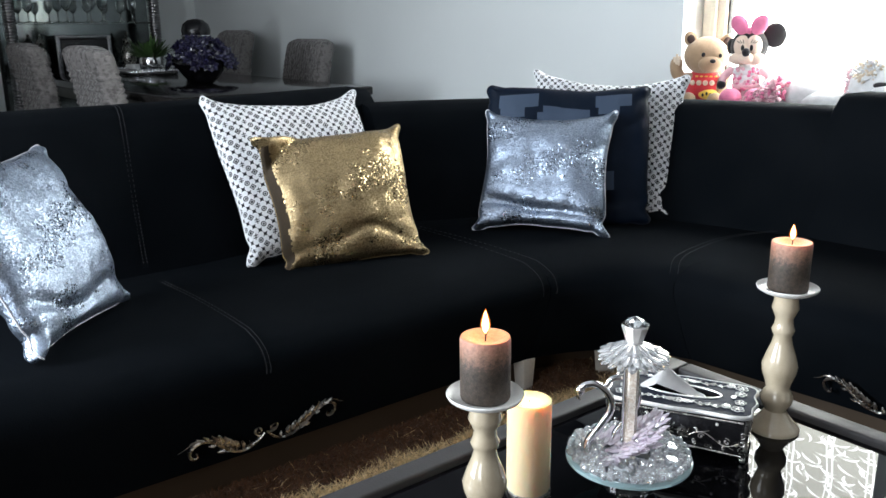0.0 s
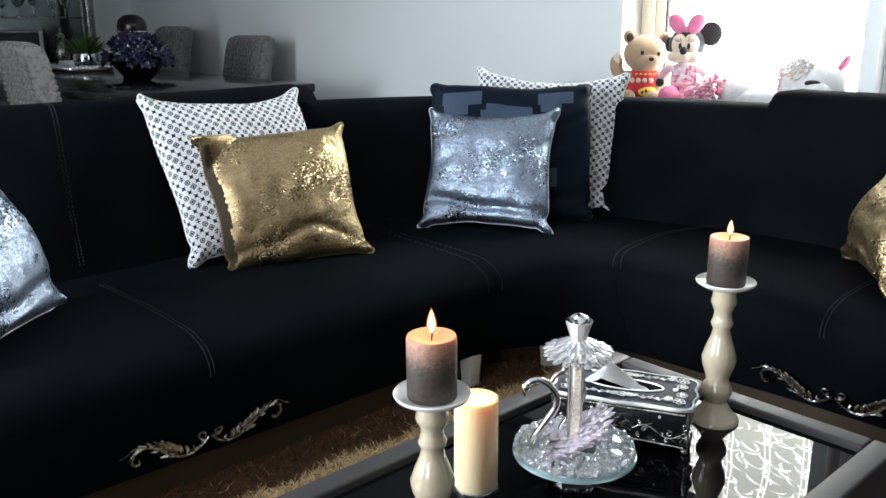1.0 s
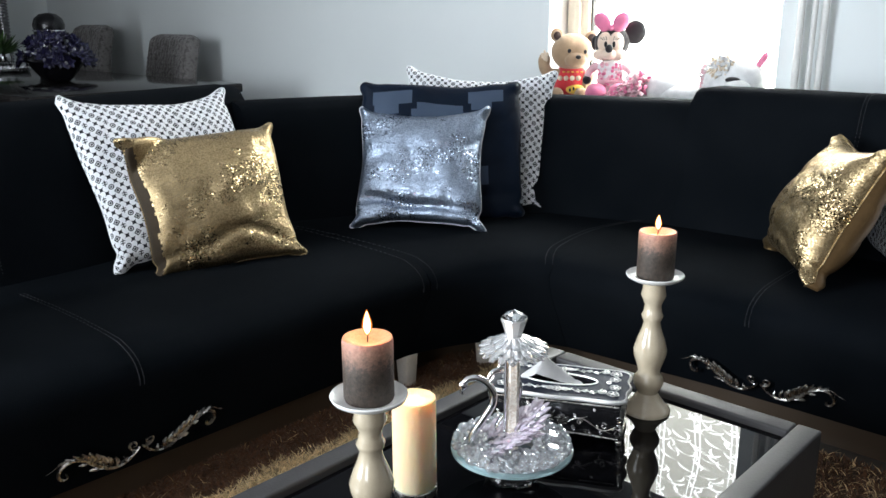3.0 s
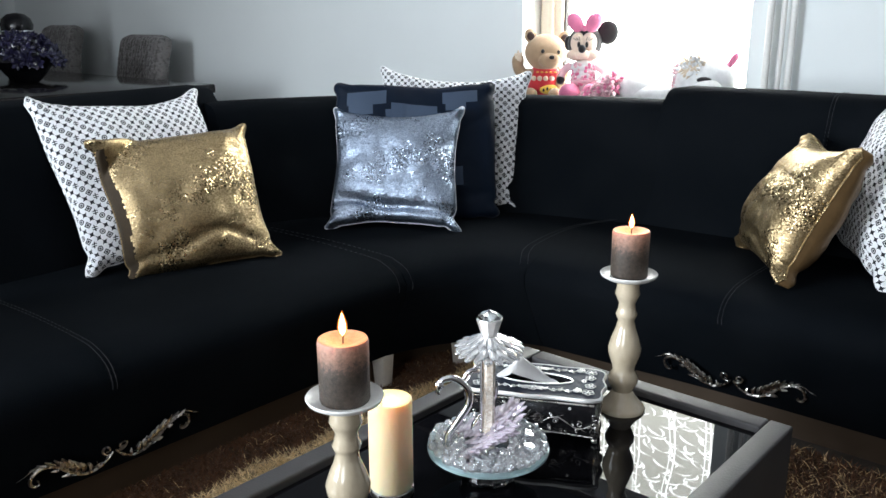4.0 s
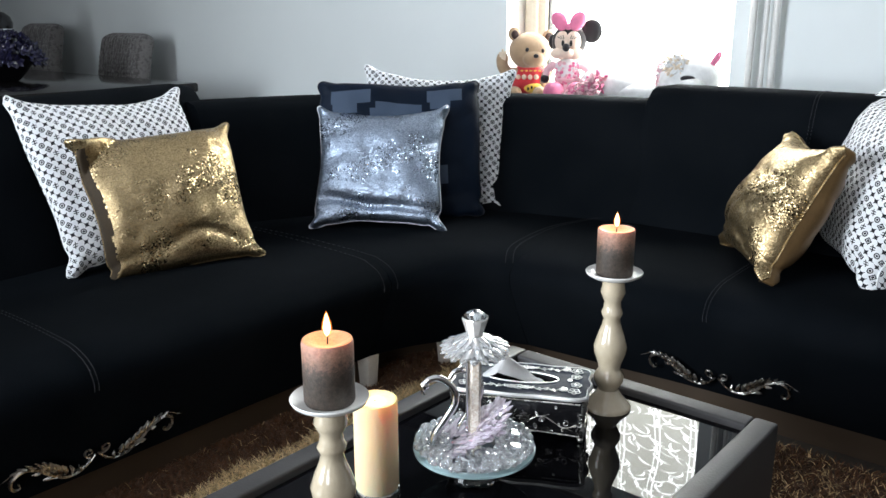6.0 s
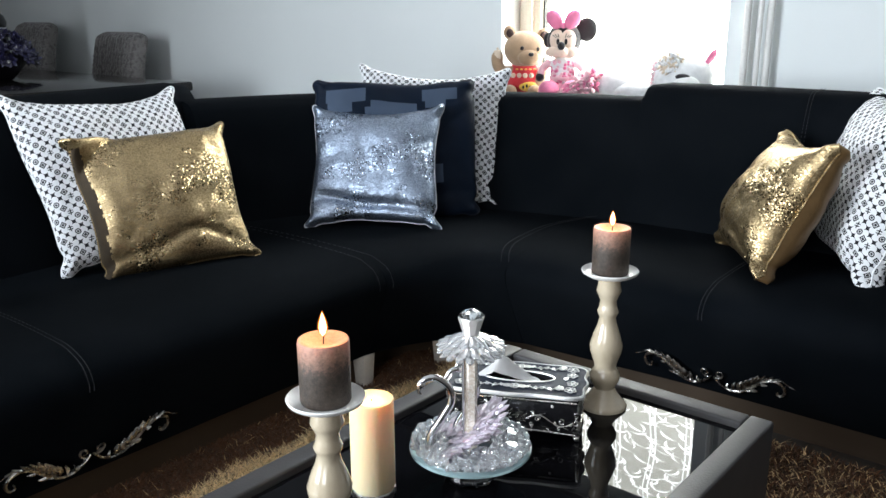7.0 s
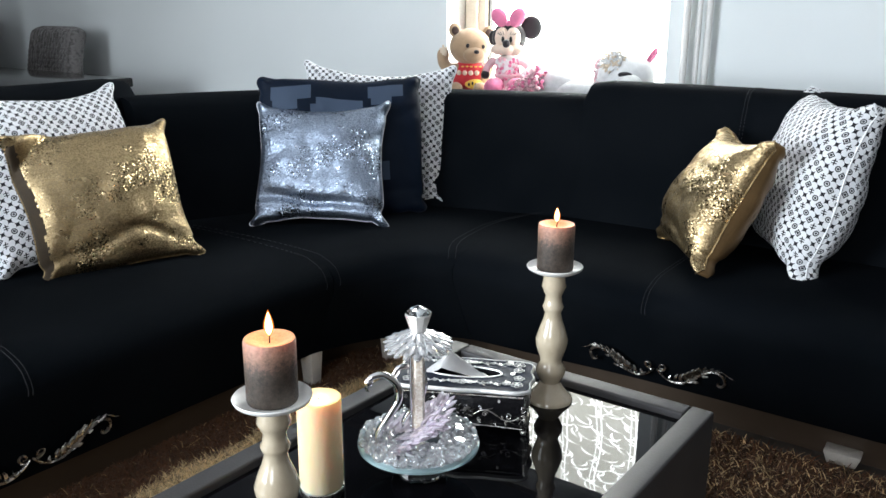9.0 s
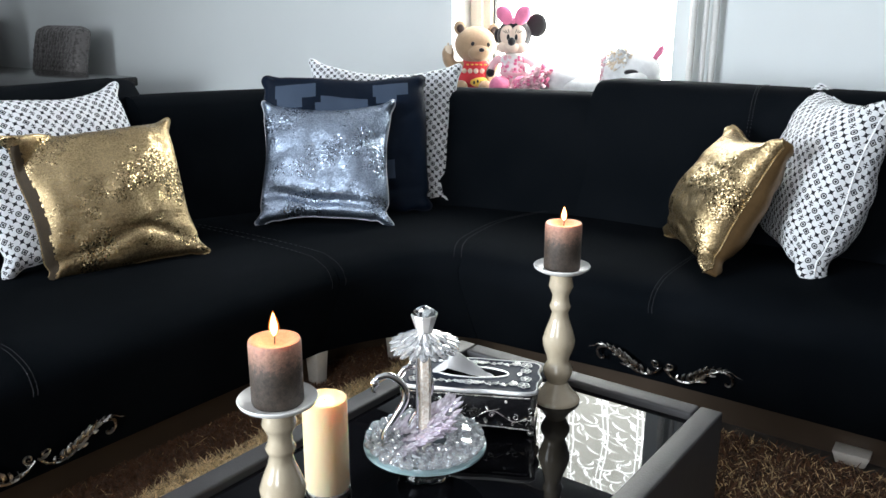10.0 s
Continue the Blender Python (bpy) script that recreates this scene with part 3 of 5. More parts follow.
def cushion(m, w, h, thick, material, label, group="", pinch=0.10, seed=1, flop=0.0, trim=None, fold=0.012, taper=0.02, back=None, side_shade=0.0, ear_at=None, sharp=0.0):
    """A soft square cushion standing in its own x-z plane, its face towards -y."""
    c = thing("cushion", m, label, "cushion", group)
    N = 72
    rag = random.Random(seed)
    bm = bmesh.new()

    def place(a, b, side):
        ra, rb = abs(a) - 0.89, abs(b) - 0.89
        if ra > 0 and rb > 0:                    # rounded corner
            k = max(ra, rb) / math.hypot(ra, rb)
            a, b = math.copysign(0.89 + ra * k, a), math.copysign(0.89 + rb * k, b)
        low = b < 0
        x = w / 2 * a * (1 - 0.5 * pinch * (1 - b * b) * abs(a) ** 1.5)
        z = h / 2 * b * (1 - pinch * (0.75 if low else 1.25) * (1 - a * a) * abs(b) ** 1.5)
        wave = 0.5 + 0.5 * math.sin(seed * 2.3 + (2.0 if a > 0 else 0.0) + (1.0 if low else 0.0))
        neck = (0.045 if low else 0.018) * (0.6 + 0.8 * wave)
        x *= 1 - neck * math.exp(-((abs(b) - 0.80) / 0.075) ** 2) * abs(a) ** 5
        z *= 1 - 0.6 * neck * math.exp(-((abs(a) - 0.80) / 0.075) ** 2) * abs(b) ** 5
        body = max(0.0, (1 - a * a) * (1 - b * b)) ** 0.38
        p = Vector((x * 3.1, z * 3.1, seed * 7.3 + side))
        wr = noise.noise(p * 1.6) * 0.20 + noise.noise(p * 5.0) * 0.09 + noise.noise(p * 12.0) * 0.03
        edge = max(abs(a), abs(b))
        crease = 0.05 * math.sin(9 * math.atan2(b, a) + seed) * max(0, edge - 0.55) * (1 - edge) * 8
        y = side * thick / 2 * body * (1 + wr + crease)
        sag = b + 0.70 - 0.10 * math.cos(3 * a + seed) - 0.06 * math.sin(5 * a)
        y -= side * fold * math.exp(-(sag / 0.09) ** 2) * body
        sag2 = b - 0.15 - 0.35 * a - 0.08 * math.sin(4 * a + seed)
        y -= side * 0.35 * fold * math.exp(-(sag2 / 0.07) ** 2) * body * max(0.0, a + 0.2)
        y += side * 0.011 * math.exp(-((abs(a) - 0.93) / 0.06) ** 2 - ((abs(b) - 0.93) / 0.06) ** 2) * max(0.0, (1 - abs(a)) * (1 - abs(b)) * 200) ** 0.3
        y += flop * thick * (max(0, abs(a) + abs(b) - 1.45)) ** 1.0 * (1 if a * b > 0 else -1)
        ear = (0.013 if b < 0 else 0.005) * (0.5 + wave) * max(0, abs(a) - 0.78) * max(0, abs(b) - 0.78) / 0.0484
        x *= 1 + taper * b
        x += math.copysign(ear, a)
        z += math.copysign(ear * 0.7, b)
        tip = max(0.0, abs(a) + abs(b) - 1.62) / 0.38
        x += math.copysign(sharp * tip ** 2, a)
        z += math.copysign(sharp * tip ** 2, b)
        if ear_at and a * ear_at[0] > 0 and b * ear_at[1] > 0:      # one corner curls over to the front
            q = max(0.0, abs(a) + abs(b) - 1.42) / 0.58
            y -= 0.060 * math.sin(min(1.0, q) * 2.2)
            z -= math.copysign(0.050 * q ** 1.6, b)
            x += math.copysign(0.012 * q, a)
        sway = 0.012 * noise.noise(Vector((x * 6, z * 6, seed * 3.1)))
        return Vector((x + sway, y + 0.02 * noise.noise(Vector((x * 4, z * 4, seed))), z + sway))
    grid, cloth = {}, bm.loops.layers.uv.new("cloth")
    for side in (-1, 1):
        for i in range(N + 1):
            for j in range(N + 1):
                if side == 1 and (i in (0, N) or j in (0, N)):
                    grid[side, i, j] = grid[-1, i, j]
                    continue
                a = math.sin((i / N * 2 - 1) * math.pi / 2 * 0.92) / math.sin(math.pi / 2 * 0.92)
                b = math.sin((j / N * 2 - 1) * math.pi / 2 * 0.92) / math.sin(math.pi / 2 * 0.92)
                grid[side, i, j] = bm.verts.new(place(a, b, side))
        across, up = {}, {}                       # cloth lengths from the middle of the face
        for j in range(N + 1):
            run = [0.0]
            for i in range(N):
                run.append(run[-1] + (grid[side, i + 1, j].co - grid[side, i, j].co).length)
            for i in range(N + 1):
                across[i, j] = run[i] - run[N // 2]
        for i in range(N + 1):
            run = [0.0]
            for j in range(N):
                run.append(run[-1] + (grid[side, i, j + 1].co - grid[side, i, j].co).length)
            for j in range(N + 1):
                up[i, j] = run[j] - run[N // 2] + (3.0 if side == 1 else 0.0)
        for j in range(N):
            # dark strip by the left edge paints in shade on the curving face
            shade_end = (side_shade + 0.018 * noise.noise(Vector((j * 0.2, seed, 0))) + rag.uniform(-0.008, 0.008)) * N if j < 0.8 * N and side_shade else -1
            for i in range(N):
                q = [grid[side, i, j], grid[side, i + 1, j], grid[side, i + 1, j + 1], grid[side, i, j + 1]]
                at_ = [(i, j), (i + 1, j), (i + 1, j + 1), (i, j + 1)]
                f = bm.faces.new(q if side == -1 else q[::-1])
                f.material_index = 1 if back and (side == 1 or i < shade_end) else 0
                for lp, k in zip(f.loops, at_ if side == -1 else at_[::-1]):
                    lp[cloth].uv = (across[k], up[k])
    loop = [grid[-1, i, 0] for i in range(N)] + [grid[-1, N, j] for j in range(N)] + [grid[-1, N - i, N] for i in range(N)] + [grid[-1, 0, N - j] for j in range(N)]
    pts = [v.co.copy() for v in loop]
    cover = part("cover", bm, [material, back] if back else material, c)
    part("piping", tube(bmesh.new(), pts + pts[:1], 0.0024, 6), trim or material, cover)
    return c


def cpose(c, e):
    return pose(*c, *e)


GOLDSATIN = simple("gold_satin_backing", (0.19, 0.115, 0.05), 0.42, 0.5, vary=0.2, scale=14)
# backing cloth, and the shade painted on the gold face's left side
GOLDSHADEBACK = simple("shaded_side_and_backing", (0.042, 0.027, 0.012), 0.8, 0.0, vary=0.3, scale=40, fine=300, bump=0.4)
GREYWELT = simple("silver_grey_welt", (0.62, 0.62, 0.66), 0.6)
DARKWELT = simple("navy_welt", (0.008, 0.011, 0.02), 0.6)
COTTON = simple("white_cotton_welt", (0.74, 0.74, 0.76), 0.85)
cushion(cpose((-0.175, 2.804, 0.619), (-29.7, 0.2, -3.6)), 0.435, 0.435, 0.15, SILVERSEQ, "silver sequin cushion propped on the dark cushion", "sequin cushions", 0.16, 2, 0.0, GREYWELT, 0.024, 0.0, None, 0.0, None, 0.008)
cushion(cpose((-0.108, 2.910, 0.659), (-18.4, 0.1, 7.0)), 0.55, 0.48, 0.12, BLACKP, "navy black satin cushion with grey block prints", "", 0.05, 3, 0.0, DARKWELT)
cushion(cpose((0.0, 3.11, 0.674), (-19.0, 1.3, -11.0)), 0.57, 0.51, 0.12, MONO, "white cotton cushion printed with small dark motifs", "printed cushions", 0.12, 4, 0.0, None, 0.012, -0.015, None, 0.0, None, 0.012)
cushion(cpose((-0.896, 2.441, 0.660), (-30.6, 1.2, 48.3)), 0.515, 0.532, 0.15, MONO, "white cotton cushion with dark motifs behind gold cushion", "printed cushions", 0.14, 5, 0.0, None, 0.012, 0.02, None, 0.0, None, 0.012)
cushion(cpose((-0.746, 2.351, 0.606), (-30.2, -1.1, 34.6)), 0.435, 0.430, 0.17, GOLDSEQ, "gold sequin cushion leaning on a printed cushion", "sequin cushions", 0.12, 6, 0.2, None, 0.010, 0.05, GOLDSHADEBACK, 0.11, (-1, 1), 0.012)
cushion(cpose((0.962, 2.262, 0.608), (-26.5, -2.0, -95.5)), 0.405, 0.372, 0.21, GOLDSEQ, "gold sequin cushion beside a printed cushion", "sequin cushions", 0.12, 7, 0.0, None, 0.010, 0.02, GOLDSATIN, 0.0, None, 0.014)
cushion(cpose((1.236, 2.265, 0.657), (-16.0, -0.5, -100.8)), 0.50, 0.48, 0.25, MONO, "white printed cotton cushion against the sofa back", "printed cushions", 0.13, 8, 0.0, None, 0.012, 0.02, None, 0.0, None, 0.014)
cushion(cpose((-1.240, 1.623, 0.630), (-26.9, 2.4, 98.5)), 0.445, 0.44, 0.16, SILVERSEQ, "silver sequin cushion on the straight sofa section", "sequin cushions", 0.10, 9, 0.0, GREYWELT, 0.02, 0.02, None, 0.0, None, 0.006)

# ---- coffee table ----
TU0, TU1, TV0, TV1, TZ = -0.985, -0.413, 0.25, 1.404, 0.42
ct = thing("coffee_table", roompose((TU0 + TU1) / 2, (TV0 + TV1) / 2, 0), "charcoal leatherette coffee table with black glass top", "coffee table")
hx, hy = (TU1 - TU0) / 2, (TV1 - TV0) / 2
for sx, sy, px, py in ((0.042, 2 * hy, -hx + 0.021, 0), (0.042, 2 * hy, hx - 0.021, 0), (2 * hx - 0.085, 0.042, 0, -hy + 0.021), (2 * hx - 0.085, 0.042, 0, hy - 0.021)):
    part("side_panel", box(bmesh.new(), sx, sy, 0.39, Matrix.Translation((px, py, 0.03)), 0.005, 3), FRAMEM, ct)
part("glass_top", box(bmesh.new(), 2 * hx - 0.088, 2 * hy - 0.088, 0.012, Matrix.Translation((0, 0, 0.396)), 0.0015, 1), BLACKGL, ct, "black glass inset top")
for sx in (-1, 1):
    for sy in (-1, 1):
        part("foot", box(bmesh.new(), 0.05, 0.05, 0.031, Matrix.Translation((sx * (hx - 0.04), sy * (hy - 0.04), 0)), 0.004), BLACKEN, ct)
TG = 0.408                        # the glass's upper side

# ---- shag rug ----


def shag_rug():
    u0, u1, v0, v1 = -1.765, 0.8, -0.4, 2.12
    rug = tagged(thing("rug", roompose(0, 0, 0.0), "brown and cream shaggy pile rug under the coffee table", "rug"))
    part("backing", box(bmesh.new(), u1 - u0, v1 - v0, 0.008, Matrix.Translation(((u0 + u1) / 2, (v0 + v1) / 2, 0.001)), 0.003, 1), RUGBASE, rug)
    rng = np.random.default_rng(5)
    areas = ((-1.765, -1.45, 0.35, 2.12, 52000), (-1.45, -0.985, 0.9, 2.12, 9000), (-0.985, 0.35, 1.404, 2.12, 34000), (-0.413, 0.35, 0.7, 1.404, 16000), (0.35, 0.8, 0.35, 2.12, 9000), (-1.765, 0.8, -0.4, 0.35, 9000), (-0.413, 0.35, 0.35, 0.7, 3000))
    vs, fs, cs = [], [], []
    for a0, a1, b0, b1, n in areas:
        u, v = rng.uniform(a0, a1, n), rng.uniform(b0, b1, n)
        yaw, lean = rng.uniform(0, 6.283, n), rng.uniform(0.3, 1.4, n)
        hgt, wid, sway = rng.uniform(0.016, 0.034, n), rng.uniform(0.0010, 0.0022, n), rng.uniform(0, 6.283, n)
        pick = rng.uniform(0, 1, n)
        for i in range(n):
            edge = -1.605 + 0.012 * math.sin(v[i] * 21) + 0.02 * (pick[i] - 0.5)
            far = u[i] < edge
            cream = (pick[i] < 0.02) if far else (pick[i] < 0.93) if u[i] < -1.3 else (pick[i] < 0.16)
            k = 0.6 + 0.6 * ((pick[i] * 73.0) % 1)
            c = (0.90 * k, 0.66 * k, 0.35 * k, 1) if cream else (0.13 * k, 0.046 * k, 0.011 * k, 1)
            dx, dy = math.cos(yaw[i]) * wid[i], math.sin(yaw[i]) * wid[i]
            lx, ly = math.cos(sway[i]) * lean[i] * hgt[i], math.sin(sway[i]) * lean[i] * hgt[i]
            b = len(vs)
            x, y, h = u[i], v[i], hgt[i]
            vs += [(x - dx, y - dy, 0.006), (x + dx, y + dy, 0.006), (x + dx * 0.9 + lx * 0.4, y + dy * 0.9 + ly * 0.4, h * 0.6), (x - dx * 0.9 + lx * 0.4, y - dy * 0.9 + ly * 0.4, h * 0.6), (x + lx, y + ly, h * (1 - 0.2 * lean[i]))]
            fs += [(b, b + 1, b + 2, b + 3), (b + 3, b + 2, b + 4)]
            cs += [c] * 5
    me = bpy.data.meshes.new("pile")
    me.from_pydata(vs, [], fs)
    me.materials.append(RUG)
    col = me.color_attributes.new("tuft", "FLOAT_COLOR", "POINT")
    col.data.foreach_set("color", np.array(cs, dtype=np.float32).ravel())
    pile = new("pile", me)
    pile.parent = rug
    tagged(pile, "brown and cream shaggy pile", kind="stuff")


shag_rug()

# ---- silver ornaments on the sofa fronts ----


def ornament(sofa, m):
    bm = bmesh.new()
    for sg in (-1, 1):
        def P(x, z, y=0.0):
            return (sg * x, -0.006 - y, z + 0.26 * x)
        stem = spline([P(*q) for q in ((0.004, 0.002), (0.018, -0.018), (0.042, -0.038), (0.072, -0.044), (0.102, -0.030), (0.132, -0.008), (0.16, -0.004), (0.181, -0.02), (0.186, -0.042), (0.178, -0.055), (0.167, -0.05), (0.169, -0.041))], 7)
        n = len(stem)
        tube(bm, stem, [0.0034 + 0.0042 * math.sin(math.pi * min(1, i / n * 1.15)) for i in range(n)], 7, 0.7)
        tube(bm, [p + Vector((0, -0.004, 0.003)) for p in stem[6:-14]], 0.0018, 5)
        curl = [P(0.018 + 0.013 * (1 - k / 30) * math.cos(-2.2 + k * 0.36), 0.008 + 0.013 * (1 - k / 30) * math.sin(-2.2 + k * 0.36)) for k in range(22)]
        tube(bm, curl, [0.0032 - 0.00006 * k for k in range(22)], 6)
        tube(bm, spline([P(0.155, -0.004), P(0.178, -0.006), P(0.196, -0.022), P(0.213, -0.034)], 5), [0.003 - 0.00016 * i for i in range(16)], 6)
        for bx, bz, tx, tz, w in ((0.045, -0.038, 0.040, -0.010, 0.005), (0.058, -0.041, 0.064, -0.004, 0.006), (0.072, -0.042, 0.082, 0.004, 0.007), (0.084, -0.038, 0.100, 0.010, 0.008),
                                  (0.096, -0.032, 0.112, 0.018, 0.008), (0.108, -0.025, 0.128, 0.024, 0.008), (0.120, -0.015, 0.146, 0.022, 0.007), (0.134, -0.006, 0.166, 0.014, 0.006), (0.148, -0.004, 0.184, 0.006, 0.005),
                                  (0.100, -0.031, 0.128, -0.046, 0.005), (0.088, -0.038, 0.118, -0.040, 0.004), (0.062, -0.043, 0.030, -0.028, 0.004), (0.126, -0.012, 0.150, -0.026, 0.004)):
            tx, tz = bx + (tx - bx) * 0.70, bz + (tz - bz) * 0.70
            mid = ((bx + tx) / 2 - 0.005, (bz + tz) / 2)
            pts = spline([P(bx, bz), P(*mid, 0.004), P(tx, tz, 0.001)], 4)
            k = len(pts)
            tube(bm, pts, [w * 0.95 * math.sin(math.pi * (0.16 + 0.84 * i / k)) + 0.0004 for i in range(k)], 6, 0.55)
    ob = part("ornament", bm, OLDSILVER, sofa, "antique silver acanthus scroll ornament")
    ob.matrix_world = m


ornament(sofa_r, pose(0.756, 2.064, 0.178, 18, 0, -36.9))
ornament(sofa_l, pose(-0.745, 1.683, 0.179, 18, 0, 49.2))
for x, y, t in ((1.185, 1.845, -38),):
    wedge_leg(sofa_r, x, y, t, 0.09, 0.06, 0.035)

# ---- on the coffee table ----
STICK = [(0.0425, 0.0), (0.0430, 0.004), (0.0405, 0.008), (0.0335, 0.015), (0.0235, 0.028), (0.0185, 0.037), (0.0225, 0.045), (0.0272, 0.055), (0.0272, 0.064), (0.0225, 0.073), (0.0195, 0.079), (0.0220, 0.089), (0.0285, 0.108),
         (0.0300, 0.122), (0.0240, 0.142), (0.0175, 0.160), (0.0150, 0.174), (0.0180, 0.180), (0.0195, 0.186), (0.0160, 0.194), (0.0150, 0.206), (0.0195, 0.216), (0.0225, 0.224), (0.0200, 0.236), (0.0200, 0.246), (0.026, 0.250)]


def candlestick(x, y, height, label):
    c = thing("candlestick", pose(x, y, TG), label, "candlestick", "candlesticks")
    k = height / 0.25
    part("stem", lathe(bmesh.new(), [(r, z * k) for r, z in STICK], 40), CREAM, c)
    h = height
    part("plate", lathe(bmesh.new(), [(0.022, h), (0.040, h + 0.002), (0.0485, h + 0.007), (0.0505, h + 0.011), (0.0495, h + 0.0125), (0.047, h + 0.010), (0.040, h + 0.006), (0.0, h + 0.005)][:-1], 48), WHITEP, c, "white glazed dish")
    return TG + h + 0.0062


def flame_shape(bm, z, h, w):
    prof = [(0.12, 0.0), (0.7, 0.14), (1.0, 0.33), (0.85, 0.55), (0.5, 0.77), (0.2, 0.92), (0.03, 1.0)]
    return lathe(bm, [(r * w, z + q * h) for r, q in prof], 14)


def taupe_candle(x, y, z, h, power, tall):
    c = thing("candle", pose(x, y, z), "lit taupe pillar candle on a ceramic candlestick", "candle", "taupe candles")
    rng = random.Random(3)
    prof = [(0.0315, 0.0), (0.0325, 0.003), (0.0325, h - 0.004), (0.0312, h), (0.028, h + 0.0004), (0.022, h - 0.002), (0.012, h - 0.006), (0.004, h - 0.007)]
    wax = part("wax", lathe(bmesh.new(), prof, 48, Matrix(), lambda a, q: 1 + 0.006 * math.sin(5 * a + 40 * q)), WAXTAUPE, c)
    part("wick", tube(bmesh.new(), [(0, 0, h - 0.008), (0.0005, 0, h + 0.002), (0.0018, 0, h + 0.008)], 0.0009, 6), WICK, wax)
    f = part("flame", flame_shape(bmesh.new(), h + 0.004, tall, 0.0022 + 0.08 * tall), FLAME, c, "glowing yellow flame")
    f.visible_shadow = False
    mantle = part("flame_mantle", flame_shape(bmesh.new(), h + 0.003, tall * 1.12, 0.0032 + 0.115 * tall), MANTLE, f, "faint orange flame edge")
    mantle.visible_shadow = False
    lamp("candle_light", "POINT", pose(x, y, z + h + 0.022), power, (1.0, 0.50, 0.16), 0.006)


z = candlestick(-0.127, 0.985, 0.222, "cream glazed turned candlestick, shorter than its twin")
taupe_candle(-0.127, 0.985, z, 0.083, 0.18, 0.030)
z = candlestick(0.324, 1.428, 0.25, "cream glazed turned candlestick beside the tissue box")
taupe_candle(0.324, 1.428, z, 0.083, 0.26, 0.024)

# ivory candle, glowing from within; a lamp just above its shallow top stands in
iv = thing("candle", pose(-0.082, 1.14, TG), "glowing ivory pillar candle on a grey base", "candle")
wax = part("wax", lathe(bmesh.new(), [(0.032, 0.012), (0.033, 0.016), (0.033, 0.152), (0.0322, 0.1555), (0.030, 0.1562), (0.0275, 0.1555), (0.02, 0.1535), (0.01, 0.1525), (0.003, 0.1522)], 48), WAXIVORY, iv)
part("base", lathe(bmesh.new(), [(0.033, 0.0), (0.0338, 0.002), (0.0338, 0.011), (0.032, 0.0125)], 48), OLDSILVER, iv, "grey metallic base ring")
part("wick", tube(bmesh.new(), [(0, 0, 0.150), (0, 0.0005, 0.1545)], 0.001, 6), WICK, wax)
lamp("candle_light", "POINT", pose(-0.082, 1.14, TG + 0.166), 0.15, (1.0, 0.62, 0.25), 0.008)


def facet(bm, c, r, stretch=1.0):
    bmesh.ops.create_icosphere(bm, subdivisions=2, radius=r, matrix=Matrix.Translation(c) @ Matrix.Diagonal((1, 1, stretch, 1)))
    return bm


def paddle(bm, L, w):
    """A rounded petal along z."""
    return tube(bm, [(0, 0, L * k) for k in (0, 0.15, 0.4, 0.7, 0.9, 1.0)], [w * k for k in (0.35, 0.6, 0.85, 1.0, 0.8, 0.3)], 8, 0.42)


def scatter(seed, name, parent, m):
    ob = new(name, seed.data)
    ob.parent = parent
    ob.matrix_local = m
    return ob


def along(base, way, k=1.0):
    return Matrix.Translation(base) @ way.to_track_quat("Z", "Y").to_matrix().to_4x4() @ Matrix.Diagonal((1, 1, k, 1))


